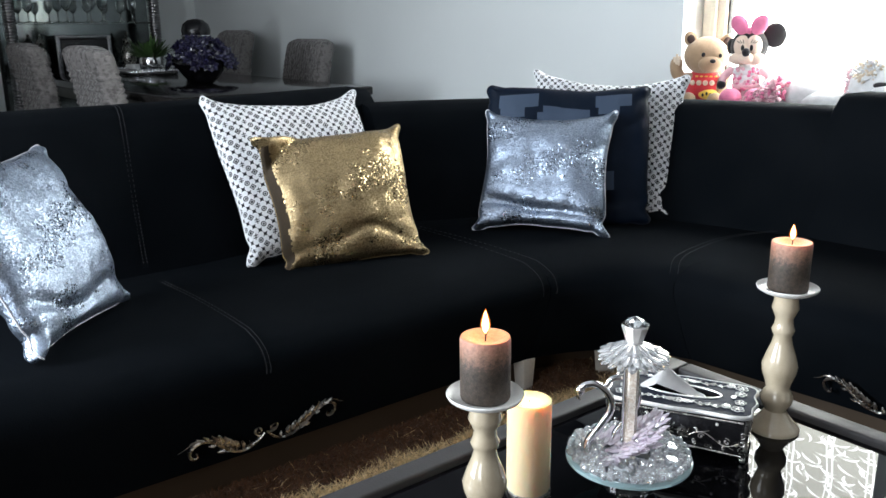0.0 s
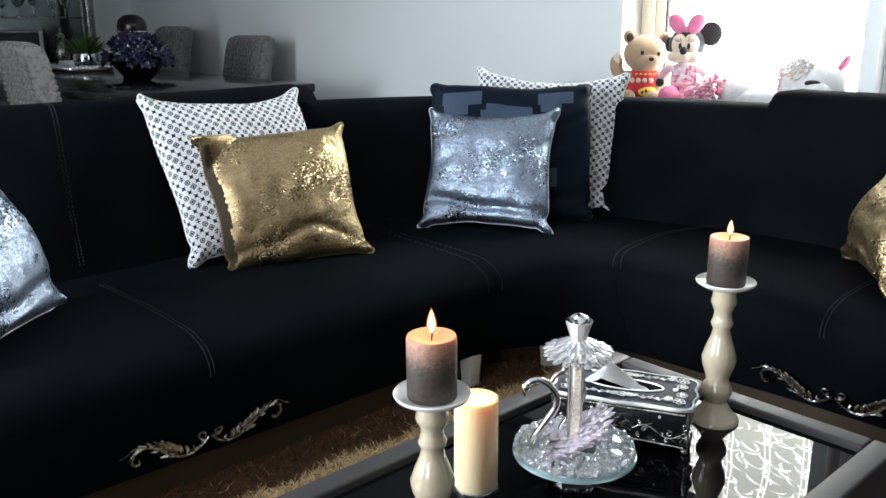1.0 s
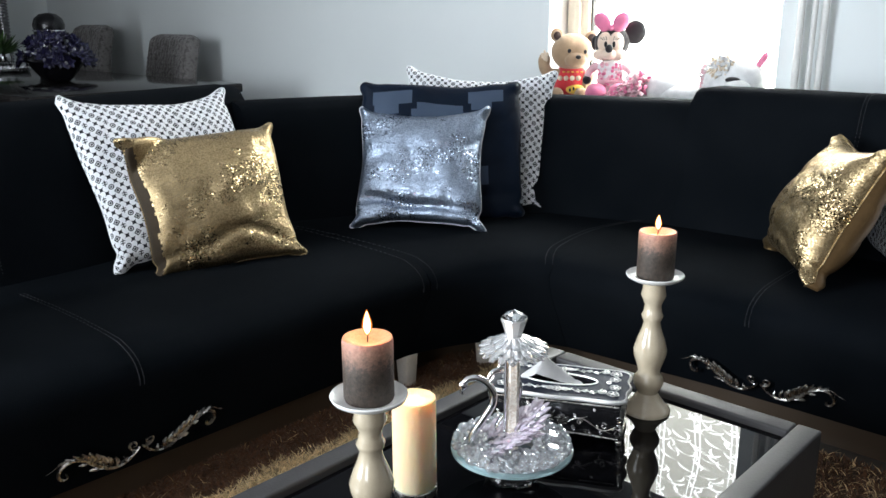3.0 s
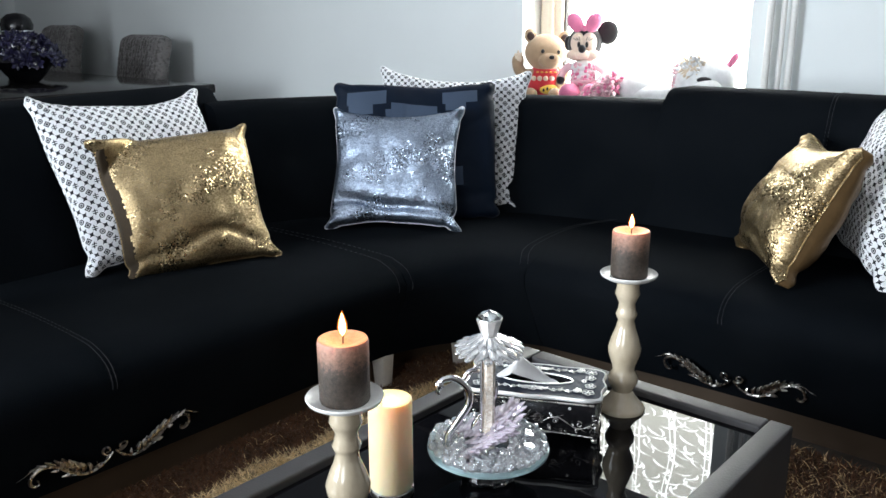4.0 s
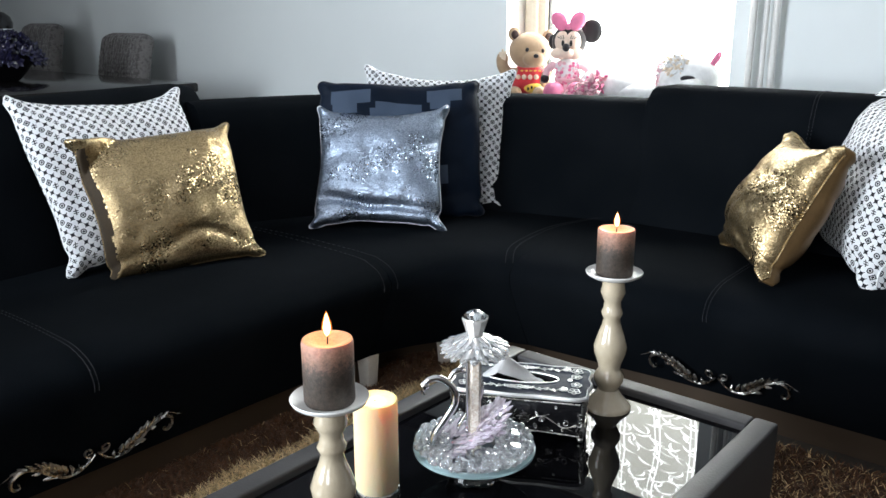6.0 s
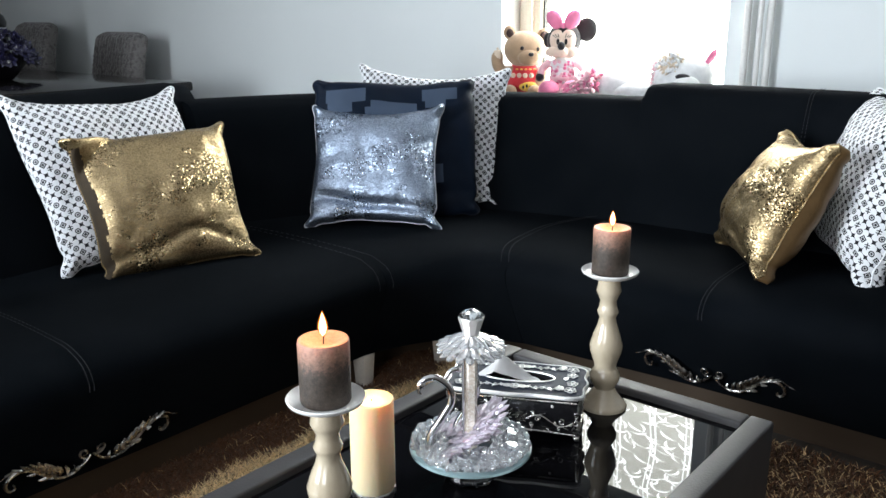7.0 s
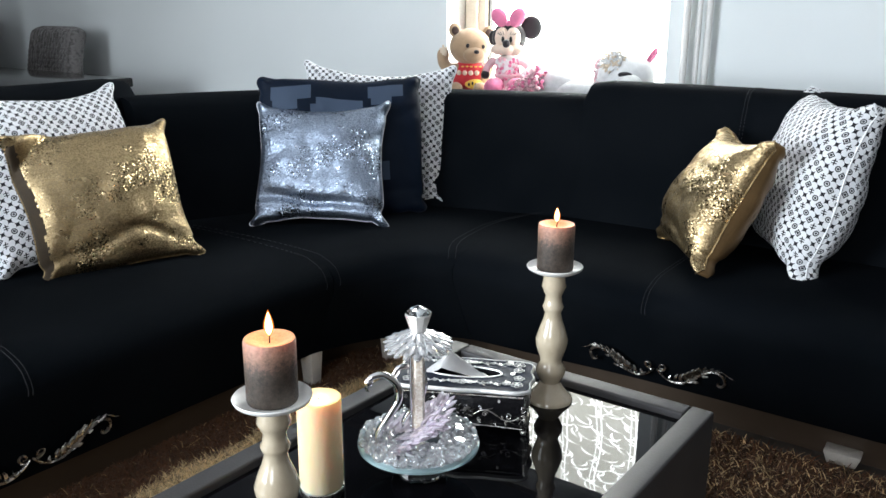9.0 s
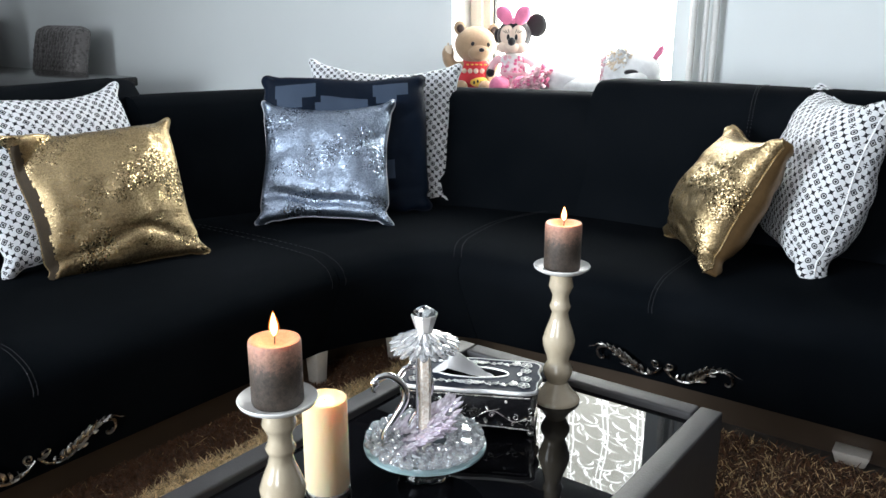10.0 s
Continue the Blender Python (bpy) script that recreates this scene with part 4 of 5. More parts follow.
def swan_stand():
    s = thing("crystal_swan", pose(0.066, 1.18, TG, 0, 0, 6), "clear and lilac crystal swan on a round mirrored stand", "ornament")
    part("foot", lathe(bmesh.new(), [(0.030, 0.0), (0.040, 0.004), (0.045, 0.014), (0.043, 0.024), (0.036, 0.040), (0.026, 0.0523)], 12), CUTGLASS, s, "faceted crystal foot", smooth=False)
    part("disc", lathe(bmesh.new(), [(0.089, 0.0525), (0.0945, 0.0535), (0.0945, 0.0570), (0.092, 0.0580)], 56), TEAL, s, "pale teal glass disc")
    part("mirror", lathe(bmesh.new(), [(0.087, 0.0583), (0.087, 0.0592)], 48), MIRROR, s)
    rng = random.Random(11)
    first = part("bead", facet(bmesh.new(), (0, 0, 0), 0.0072, 0.8), CRYSTAL, s, smooth=False)
    n_made = 0
    for R, n, zz in ((0.0875, 42, 0.0625), (0.077, 36, 0.063), (0.066, 30, 0.063), (0.055, 24, 0.063), (0.043, 16, 0.063)):
        for i in range(n):
            a = 2 * math.pi * i / n + rng.uniform(-0.06, 0.06)
            m = Matrix.Translation((R * math.cos(a), R * math.sin(a), zz + 0.002 + rng.uniform(-0.001, 0.002))) @ pose(0, 0, 0, rng.uniform(0, 180), rng.uniform(0, 180), 0) @ Matrix.Diagonal((*[rng.uniform(0.8, 1.1)] * 3, 1))
            if n_made == 0:
                first.matrix_local = m
            else:
                scatter(first, "bead", s, m)
            n_made += 1
    # square mirror facets among the beads
    for x, y, t in ((0.058, -0.030, 20), (0.066, 0.012, -15), (-0.02, -0.06, 40), (-0.062, 0.02, 10)):
        ob = part("mirror_tile", box(bmesh.new(), 0.020, 0.020, 0.010, Matrix(), 0.003, 1), MIRROR, s, smooth=False)
        ob.matrix_local = pose(x, y, 0.060, 0, 12, t)
    # body and wing of lilac drops
    seed = part("feather", drop_shape(bmesh.new(), (0, 0, 0), (0, 0, 0.021), 0.0060, 0.6, 6), LILAC, s, "pale lilac crystal feather", smooth=False)
    made = 0
    for row in range(11):
        t = row / 10
        for i in range(13):
            a = math.radians(-130 + 260 * i / 12)
            base = Vector((-0.045 + 0.078 * t + 0.008 * math.cos(a), 0.040 * math.sin(a) * (1 - 0.3 * t), 0.062 + 0.052 * t * math.cos(a * 0.5) + rng.uniform(-0.002, 0.004)))
            way = Vector((0.8 + rng.uniform(-0.3, 0.3), 0.9 * math.sin(a) + rng.uniform(-0.35, 0.35), 0.22 + 0.55 * t * math.cos(a * 0.6) + rng.uniform(-0.1, 0.3))).normalized()
            m = along(base, way, rng.uniform(0.75, 1.15))
            if made == 0:
                seed.matrix_local = m
            else:
                scatter(seed, "feather", s, m)
            made += 1
    neck = spline([(-0.058, -0.012, 0.058), (-0.063, -0.013, 0.082), (-0.046, -0.014, 0.112), (-0.032, -0.014, 0.138), (-0.035, -0.014, 0.162), (-0.054, -0.014, 0.178), (-0.072, -0.014, 0.176), (-0.079, -0.014, 0.166)], 7)
    n = len(neck)
    swan_neck = part("neck", tube(bmesh.new(), neck, [0.0070 - 0.0026 * i / n for i in range(n)], 12), CHROME, s, "silvered glass neck")
    bm = ball(bmesh.new(), (-0.077, -0.014, 0.168), (0.007, 0.006, 0.008))
    tube(bm, [(-0.079, -0.014, 0.163), (-0.080, -0.014, 0.156), (-0.075, -0.014, 0.152)], [0.0035, 0.0024, 0.0008], 8)
    part("head", bm, CHROME, swan_neck, "silvered glass head")
    part("neck", tube(bmesh.new(), [p + Vector((0.045, 0.040, -0.006)) for p in neck], [0.0064 - 0.0024 * i / n for i in range(n)], 12), CHROME, s, "silvered glass neck")
    # pole, canopy of petals and diamond finial
    part("pole", lathe(bmesh.new(), [(0.0098, 0.057), (0.0098, 0.12), (0.0098, 0.212)], 6), m_rod(), s, "clear pole filled with champagne beads", smooth=False)
    part("pole_edge", tube(bmesh.new(), [(-0.012, -0.004, 0.057), (-0.012, -0.004, 0.21)], 0.0022, 8), CHROME, s)
    seed = part("petal", paddle(bmesh.new(), 0.045, 0.0072), CRYSTAL, s)
    made = 0
    for ring, (n, r0, r1, z0, z1) in enumerate(((18, 0.012, 0.052, 0.226, 0.212), (18, 0.012, 0.053, 0.231, 0.221), (12, 0.009, 0.036, 0.240, 0.227))):
        for i in range(n):
            a = 2 * math.pi * (i + 0.5 * (ring % 2)) / n
            b, e = Vector((r0 * math.cos(a), r0 * math.sin(a), z0)), Vector((r1 * math.cos(a), r1 * math.sin(a), z1))
            m = along(b, e - b, (e - b).length / 0.045)
            if made == 0:
                seed.matrix_local = m
            else:
                scatter(seed, "petal", s, m)
            made += 1
    part("canopy_core", lathe(bmesh.new(), [(0.018, 0.212), (0.022, 0.220), (0.015, 0.234), (0.0115, 0.243)], 12), CHROME, s)
    cup = part("finial_cup", lathe(bmesh.new(), [(0.0125, 0.240), (0.0130, 0.244), (0.0200, 0.2655), (0.0195, 0.2675)], 10), WHITESIL, s, "chrome flared finial cup", smooth=False)
    part("diamond", lathe(bmesh.new(), [(0.0185, 0.2677), (0.0200, 0.2690), (0.0125, 0.2745), (0.001, 0.2800)], 8), CUTGLASS, cup, "cut crystal diamond", smooth=False)


def m_rod():
    n = Net("champagne_beads", 0.15, 0.0, Coat_Weight=1.0, Coat_Roughness=0.03)
    co = n.coords()
    v = n.t.nodes.new("ShaderNodeTexVoronoi")
    n.put(v, "Vector", co)
    n.put(v, "Scale", 330.0)
    sep = n.node("ShaderNodeSeparateColor", 0, (), i0=v.outputs["Color"])
    n.color(n.ramp(sep, [(0.2, (0.74, 0.63, 0.52)), (0.8, (0.96, 0.90, 0.82))]))
    n.bump(v.outputs["Distance"], 0.5, 0.002)
    return n.m


swan_stand()


def curl(bm, x, z, r, turn, y, m, flip=1):
    """A small scroll of wire."""
    pts = [(x + flip * r * (1 - k / 22) * math.cos(turn + k * 0.42), y, z + r * (1 - k / 22) * math.sin(turn + k * 0.42)) for k in range(17)]
    tube(bm, pts, 0.0009, 5, 1.0, m)


def rose(bm, x, z, r, y, m):
    for k in range(3):
        rr = r * (1 - 0.32 * k)
        pts = [(x + rr * (1 + 0.12 * math.cos(5 * t + k)) * math.cos(t), y, z + rr * (1 + 0.12 * math.cos(5 * t + k)) * math.sin(t)) for t in [i * 2 * math.pi / 18 for i in range(19)]]
        tube(bm, pts, 0.0009, 5, 1.0, m)
    for k in range(5):
        t = k * 2 * math.pi / 5 + 0.3
        drop_shape(bm, m @ Vector((x + r * math.cos(t), y, z + r * math.sin(t))), m @ Vector((x + 1.7 * r * math.cos(t + 0.25), y, z + 1.7 * r * math.sin(t + 0.25))), 0.0012, 0.5, 5)


def vine(bm, x0, x1, z, amp, y, m, n=5):
    N = 8 * n
    pts = [(x0 + (x1 - x0) * i / N, y, z + amp * math.sin(i / N * n * math.pi)) for i in range(N + 1)]
    tube(bm, pts, 0.0009, 5, 1.0, m)
    step = (x1 - x0) / n
    for k in range(n):
        xc, s = x0 + step * (k + 0.5), 1 if k % 2 == 0 else -1
        curl(bm, xc, z + s * amp * 0.1, min(abs(step) * 0.33, 0.006), k * 1.3, y, m, s)
        drop_shape(bm, m @ Vector((xc, y, z + s * amp)), m @ Vector((xc + step * 0.35, y, z + s * (amp + 0.005))), 0.0011, 0.5, 5)


def bloom(bm, x, z, r, m):
    """An open flower drawn in fine raised lines."""
    for k in range(5):
        a = k * 2 * math.pi / 5 + x * 90
        cx, cz = x + 0.62 * r * math.cos(a), z + 0.62 * r * math.sin(a)
        tube(bm, [(cx + 0.42 * r * math.cos(q * math.pi / 5), 0, cz + 0.42 * r * math.sin(q * math.pi / 5)) for q in range(11)], 0.0009, 5, 1, m)
    tube(bm, [(x + 0.24 * r * math.cos(q * math.pi / 4), 0, z + 0.24 * r * math.sin(q * math.pi / 4)) for q in range(9)], 0.0009, 5, 1, m)


def tissue_box():
    L, W, hb = 0.232, 0.125, 0.076
    at_box = pose(0.158, 1.369, TG, 0, 0, -13)
    t = thing("tissue_box", at_box, "black enamel and silver rococo tissue box with rose relief", "tissue box")
    body = part("body", box(bmesh.new(), L - 0.012, W - 0.012, hb - 0.012, Matrix.Translation((0, 0, 0.012)), 0.004), BLACKEN, t)
    for m, l in ((Matrix.Translation((0, -W / 2 + 0.0045, 0)), L), (Matrix.Translation((L / 2 - 0.0045, 0, 0)) @ pose(0, 0, 0, 0, 0, 90), W), (Matrix.Translation((-L / 2 + 0.0045, 0, 0)) @ pose(0, 0, 0, 0, 0, -90), W)):
        bm = bmesh.new()
        h2 = l / 2 - 0.014
        rose(bm, -0.014, 0.046, 0.0095, -0.002, m)
        rose(bm, 0.012, 0.040, 0.0080, -0.002, m)
        rng = random.Random(int(l * 1000))
        for i in range(46 if l > 0.2 else 22):
            x, zq = rng.uniform(-h2, h2), rng.uniform(0.020, 0.064)
            if abs(x) > 0.024:
                curl(bm, x, zq, rng.uniform(0.0022, 0.0042), rng.uniform(0, 6), -0.002, m, rng.choice((-1, 1)))
        for sx in (-1, 1):
            vine(bm, sx * 0.022, sx * h2, 0.036, 0.009, -0.002, m, 2 if l > 0.2 else 1)
        for sx in (-1, 1):
            for z0 in (0.022, 0.036, 0.050):
                curl(bm, sx * (h2 + 0.004), z0, 0.006, z0 * 90, -0.002, m, sx)
        edge = [(-h2 - 0.004 + (2 * h2 + 0.008) * i / 24, -0.002, 0.013 + 0.004 * math.sin(i / 24 * math.pi)) for i in range(25)]
        tube(bm, edge, 0.0016, 6, 1, m)
        tube(bm, [(-h2 - 0.004, -0.002, 0.0715), (h2 + 0.004, -0.002, 0.0715)], 0.0016, 6, 1, m)
        part("relief", bm, OLDSILVER, body, "silver rose and vine relief")
    for sx in (-1, 1):
        for sy in (-1, 1):
            bm = ball(bmesh.new(), (sx * (L / 2 - 0.008), sy * (W / 2 - 0.008), 0.0058), 0.0058)
            tube(bm, spline([(sx * (L / 2 - 0.008), sy * (W / 2 - 0.008), 0.008), (sx * (L / 2 - 0.004), sy * (W / 2 - 0.004), 0.020), (sx * (L / 2 - 0.006), sy * (W / 2 - 0.006), 0.042), (sx * (L / 2 - 0.003), sy * (W / 2 - 0.003), 0.074)], 4), 0.0036, 8, 1)
            part("foot", bm, OLDSILVER, t, "silver ball foot")

    def outline(k, grow):
        out = []
        for i in range(128):
            a = 2 * math.pi * i / 128
            c, s = math.cos(a), math.sin(a)
            e = 1 / max(abs(c) ** 7 + abs(s) ** 7, 1e-9) ** (1 / 7)
            w = 1 + 0.022 * math.cos(8 * a + 0.4)
            out.append((e * c * (L / 2 + grow) * w, e * s * (W / 2 + grow) * w, k))
        return out
    bm = bmesh.new()
    lv = [outline(hb, 0.0), outline(hb + 0.003, 0.005), outline(hb + 0.007, 0.005), outline(hb + 0.0095, 0.003), outline(hb + 0.0085, 0.001)]
    oval = [[(0.062 * math.cos(2 * math.pi * i / 128), 0.020 * math.sin(2 * math.pi * i / 128), k) for i in range(128)] for k in (hb + 0.0105, hb + 0.001)]
    rings = [[bm.verts.new(p) for p in ring] for ring in lv + oval]
    for q, (a, b) in enumerate(zip(rings, rings[1:])):
        for i in range(128):
            f = bm.faces.new((a[i], a[(i + 1) % 128], b[(i + 1) % 128], b[i]))
            f.material_index = 1 if q == 4 else 2 if q == 5 else 0
    bmesh.ops.recalc_face_normals(bm, faces=bm.faces)
    lid = part("lid", bm, [WHITESIL, NAVYEN, BLACKEN], t, "slate enamel lid with silver rim")
    bm = bmesh.new()
    top = Matrix.Translation((0, 0, hb + 0.0112)) @ pose(0, 0, 0, -90, 0, 0)
    for sy in (-1, 1):
        mm = Matrix.Translation((0, sy * 0.042, 0)) @ top
        for sx in (-1, 1):
            vine(bm, sx * 0.016, sx * 0.078, 0, 0.004, 0, mm, 5)
            bloom(bm, sx * 0.094, -sy * 0.0, 0.0100, mm)
            bloom(bm, sx * 0.076, 0.004, 0.0070, mm)
            curl(bm, sx * 0.010, 0, 0.006, 0.5, 0, mm, sx)
            curl(bm, sx * 0.078, 0.009, 0.006, 2.0, 0, mm, sx)
        bloom(bm, 0, 0, 0.0085, mm)
        for sx in (-1, 1):
            bloom(bm, sx * 0.014, 0, 0.0055, mm)
    for sx in (-1, 1):
        mm = Matrix.Translation((sx * 0.094, 0, 0)) @ top
        bloom(bm, 0, 0.018, 0.0090, mm)
        bloom(bm, 0.002, -0.016, 0.0090, mm)
        curl(bm, -sx * 0.009, 0.002, 0.006, 1.0, 0, mm, sx)
    tube(bm, [(0.0645 * math.cos(i * math.pi / 32), 0.0225 * math.sin(i * math.pi / 32), hb + 0.0108) for i in range(65)], 0.0016, 6)
    part("scrollwork", bm, WHITESIL, lid, "bright silver scroll and rose tracery")
    # the tissue: two folds standing in the slot
    bm = bmesh.new()
    NA, NB = 24, 10
    g = {}
    for i in range(NA + 1):
        for j in range(NB + 1):
            a, b = i / NA * 2 - 1, j / NB * 2 - 1
            ridge = max(0.0, 1 - abs(a + 0.15) / 0.85)
            z = hb + 0.006 + 0.044 * ridge ** 1.1 * (1 - 0.55 * abs(b) ** 1.3) + 0.0025 * noise.noise(Vector((a * 4, b * 3, 2)))
            g[i, j] = bm.verts.new((-0.018 + a * 0.058 + 0.012 * b * ridge, b * (0.004 + 0.019 * (1 - abs(a) ** 2)) + 0.005 * math.sin(4 * a), z))
    for i in range(NA):
        for j in range(NB):
            bm.faces.new((g[i, j], g[i + 1, j], g[i + 1, j + 1], g[i, j + 1]))
    bmesh.ops.solidify(bm, geom=bm.faces[:], thickness=0.0008)
    tt = part("tissue", bm, PAPER, None)
    tt.matrix_world = at_box
    tagged(tt, "white paper tissue pulled through the box slot", "tissue")


tissue_box()

# ---- dining corner ----
DT = (-7.0, -4.08, 1.56, 2.74)
dt = thing("dining_table", roompose((DT[0] + DT[1]) / 2, (DT[2] + DT[3]) / 2), "dark polished dining table behind the sofa", "dining table")
lx, ly = DT[1] - DT[0], DT[3] - DT[2]
part("tabletop", box(bmesh.new(), lx, ly, 0.05, Matrix.Translation((0, 0, 0.71)), 0.012, 3), TABLEM, dt)
part("apron", box(bmesh.new(), lx - 0.2, ly - 0.2, 0.09, Matrix.Translation((0, 0, 0.621)), 0.004), DARKWOOD, dt)
for sx in (-1, 1):
    for sy in (-1, 1):
        part("leg", box(bmesh.new(), 0.09, 0.09, 0.622, Matrix.Translation((sx * (lx / 2 - 0.12), sy * (ly / 2 - 0.12), 0)), 0.008), DARKWOOD, dt)


def dining_chair(deep=1.0):
    """Seat towards +y, back at -y."""
    c = thing("dining_chair", Matrix(), "padded dining chair in a crinkled grey stretch cover", "chair", "dining chairs")
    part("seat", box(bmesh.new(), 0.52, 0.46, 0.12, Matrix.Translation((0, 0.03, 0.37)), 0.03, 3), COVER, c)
    bm = bmesh.new()
    g = []
    NX, NZ = 64, 80

    def back(a, zz, side):
        w = 0.272 * (1 - 0.04 * (zz ** 2)) * (1 if zz < 0.93 else math.sqrt(max(0.0, 1 - ((zz - 0.93) / 0.072) ** 2 * 0.55)))
        th = 0.062 * (1 - abs(a) ** 14 * 0.5) * (1 if zz < 0.9 else math.sqrt(max(0.02, 1 - ((zz - 0.9) / 0.103) ** 2)))
        z = 0.40 + zz * 0.608
        row = math.floor(z / 0.030)
        cell = math.sin(z / 0.030 * 2 * math.pi) * 0.5 + math.sin(a * 15 + (row % 2) * 1.6 + 2.5 * noise.noise(Vector((a * 2, row * 1.7, 1)))) * 0.6
        fold = math.sin(a * 46 + 4 * noise.noise(Vector((a * 3, z * 3, 2.0))))
        ruck = deep * (0.0055 * cell if zz < 0.80 else 0.0045 * fold) + 0.003 * noise.noise(Vector((a * 9, z * 26, side * 3.0)))
        y = -0.21 - 0.085 * zz * zz + side * (th + ruck)
        return (a * w, y, z)
    rings = []
    for j in range(NZ + 1):
        zz = j / NZ
        ring = [back(math.sin((i / NX * 2 - 1) * math.pi / 2), zz, 1) for i in range(NX + 1)] + [back(math.sin((1 - i / NX * 2) * math.pi / 2), zz, -1) for i in range(NX + 1)]
        rings.append([bm.verts.new(p) for p in ring])
    n = len(rings[0])
    for a, b in zip(rings, rings[1:]):
        for k in range(n):
            bm.faces.new((a[k], a[(k + 1) % n], b[(k + 1) % n], b[k]))
    bm.faces.new(rings[0][::-1])
    bm.faces.new(rings[-1])
    bmesh.ops.recalc_face_normals(bm, faces=bm.faces)
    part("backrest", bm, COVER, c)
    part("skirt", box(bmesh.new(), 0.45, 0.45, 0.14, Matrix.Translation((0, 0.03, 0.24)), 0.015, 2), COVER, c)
    for sx in (-1, 1):
        for sy in (-1, 1):
            part("leg", lathe(bmesh.new(), [(0.014, 0), (0.02, 0.25)], 10, Matrix.Translation((sx * 0.19, 0.03 + sy * 0.19, 0))), DARKWOOD, c)
    return c


ch = dining_chair()
ch.matrix_world = roompose(-5.42, 2.82, 0, 180)
copy_thing(ch, roompose(-6.72, 2.86, 0, 180) @ Matrix.Diagonal((1, 1, 1.06, 1)))
near = dining_chair(2.0)
near.matrix_world = roompose(-4.70, 1.635, 0, 0)
copy_thing(near, roompose(-6.0, 1.625, 0, 0))
DZ = 0.76
PETAL = simple("dark_violet_petals", (0.015, 0.014, 0.042), 0.2, 0.0, vary=0.6, scale=40)
LEAF = simple("green_leaf", (0.045, 0.10, 0.025), 0.5, vary=0.5, scale=60)
BLACKCER = simple("black_glazed_ceramic", (0.006, 0.006, 0.008), 0.24)

# boat bowl heaped with dark flowers
fb = thing("flower_bowl", roompose(-5.05, 2.12, DZ, 20) @ Matrix.Diagonal((1.12, 1.12, 1.1, 1)), "black boat-shaped bowl heaped with dark violet glass flowers", "flower bowl")
bm = bmesh.new()
rings = []
for r, zz in ((0.05, 0.0), (0.065, 0.004), (0.10, 0.04), (0.135, 0.08), (0.155, 0.105), (0.148, 0.105), (0.12, 0.07), (0.05, 0.03)):
    rings.append([bm.verts.new((r * 1.25 * math.cos(a), r * 0.75 * math.sin(a), zz + 0.035 * (r / 0.155) ** 3 * math.cos(a) ** 2)) for a in [2 * math.pi * i / 32 for i in range(32)]])
for a, b in zip(rings, rings[1:]):
    for k in range(32):
        bm.faces.new((a[k], a[(k + 1) % 32], b[(k + 1) % 32], b[k]))
bm.faces.new(rings[0][::-1])
bm.faces.new(rings[-1])
part("bowl", bm, BLACKCER, fb)
rng = random.Random(21)
blossom = bmesh.new()
for k in range(6):
    a = k * math.pi / 3
    drop_shape(blossom, (0, 0, 0), (0.034 * math.cos(a), 0.034 * math.sin(a), 0.016 + 0.006 * (k % 2)), 0.013, 0.35, 6)
ball(blossom, (0, 0, 0.006), 0.006, Matrix(), 8, 6)
first = part("blossom", blossom, PETAL, fb, smooth=False)
for i in range(96):
    a, e = rng.uniform(0, 6.283), math.asin(rng.uniform(0.05, 1.0))
    d = Vector((math.cos(a) * math.cos(e), math.sin(a) * math.cos(e), math.sin(e)))
    p = Vector((d.x * 0.185, d.y * 0.15, 0.085 + d.z * 0.155))
    b = first if i == 0 else new("blossom", first.data)
    b.parent = fb
    b.matrix_local = Matrix.Translation(p) @ d.to_track_quat("Z", "Y").to_matrix().to_4x4() @ pose(0, 0, 0, rng.uniform(-25, 25), rng.uniform(-25, 25), rng.uniform(0, 360)) @ Matrix.Diagonal((*[rng.uniform(0.8, 1.25)] * 3, 1))

jar = thing("jar", roompose(-5.9, 2.46, DZ) @ Matrix.Diagonal((1.1, 1.1, 1.13, 1)), "black domed jar with a thin silver band", "jar")
jar_body = part("body", lathe(bmesh.new(), [(0.065, 0), (0.08, 0.02), (0.092, 0.14), (0.088, 0.240)], 32), BLACKCER, jar)
part("band", lathe(bmesh.new(), [(0.090, 0.2405), (0.094, 0.243), (0.094, 0.249), (0.090, 0.2515)], 32), CHROME, jar_body, "silver band")
part("lid", lathe(bmesh.new(), [(0.088, 0.252), (0.092, 0.28), (0.08, 0.315), (0.05, 0.340), (0.012, 0.348)], 32), BLACKCER, jar, "domed black lid")


def tray(u, v, lx, ly, turn):
    t = thing("tray", roompose(u, v, DZ, turn), "silver ribbed tray with a mirrored floor", "tray", "silver trays")
    part("floor_plate", box(bmesh.new(), lx - 0.02, ly - 0.02, 0.012, Matrix(), 0.003), MIRROR, t)
    for sy in (-1, 1):
        bm = bmesh.new()
        for i in range(int(lx / 0.024)):
            ball(bm, (-lx / 2 + 0.012 + i * 0.024, sy * ly / 2, 0.024), (0.0125, 0.008, 0.024), Matrix(), 8, 6)
        part("rim", bm, CHROME, t, "beaded silver rim")
    for sx in (-1, 1):
        bm = bmesh.new()
        for i in range(int(ly / 0.024)):
            ball(bm, (sx * lx / 2, -ly / 2 + 0.012 + i * 0.024, 0.024), (0.008, 0.0125, 0.024), Matrix(), 8, 6)
        part("rim", bm, CHROME, t, "beaded silver rim")
    return t


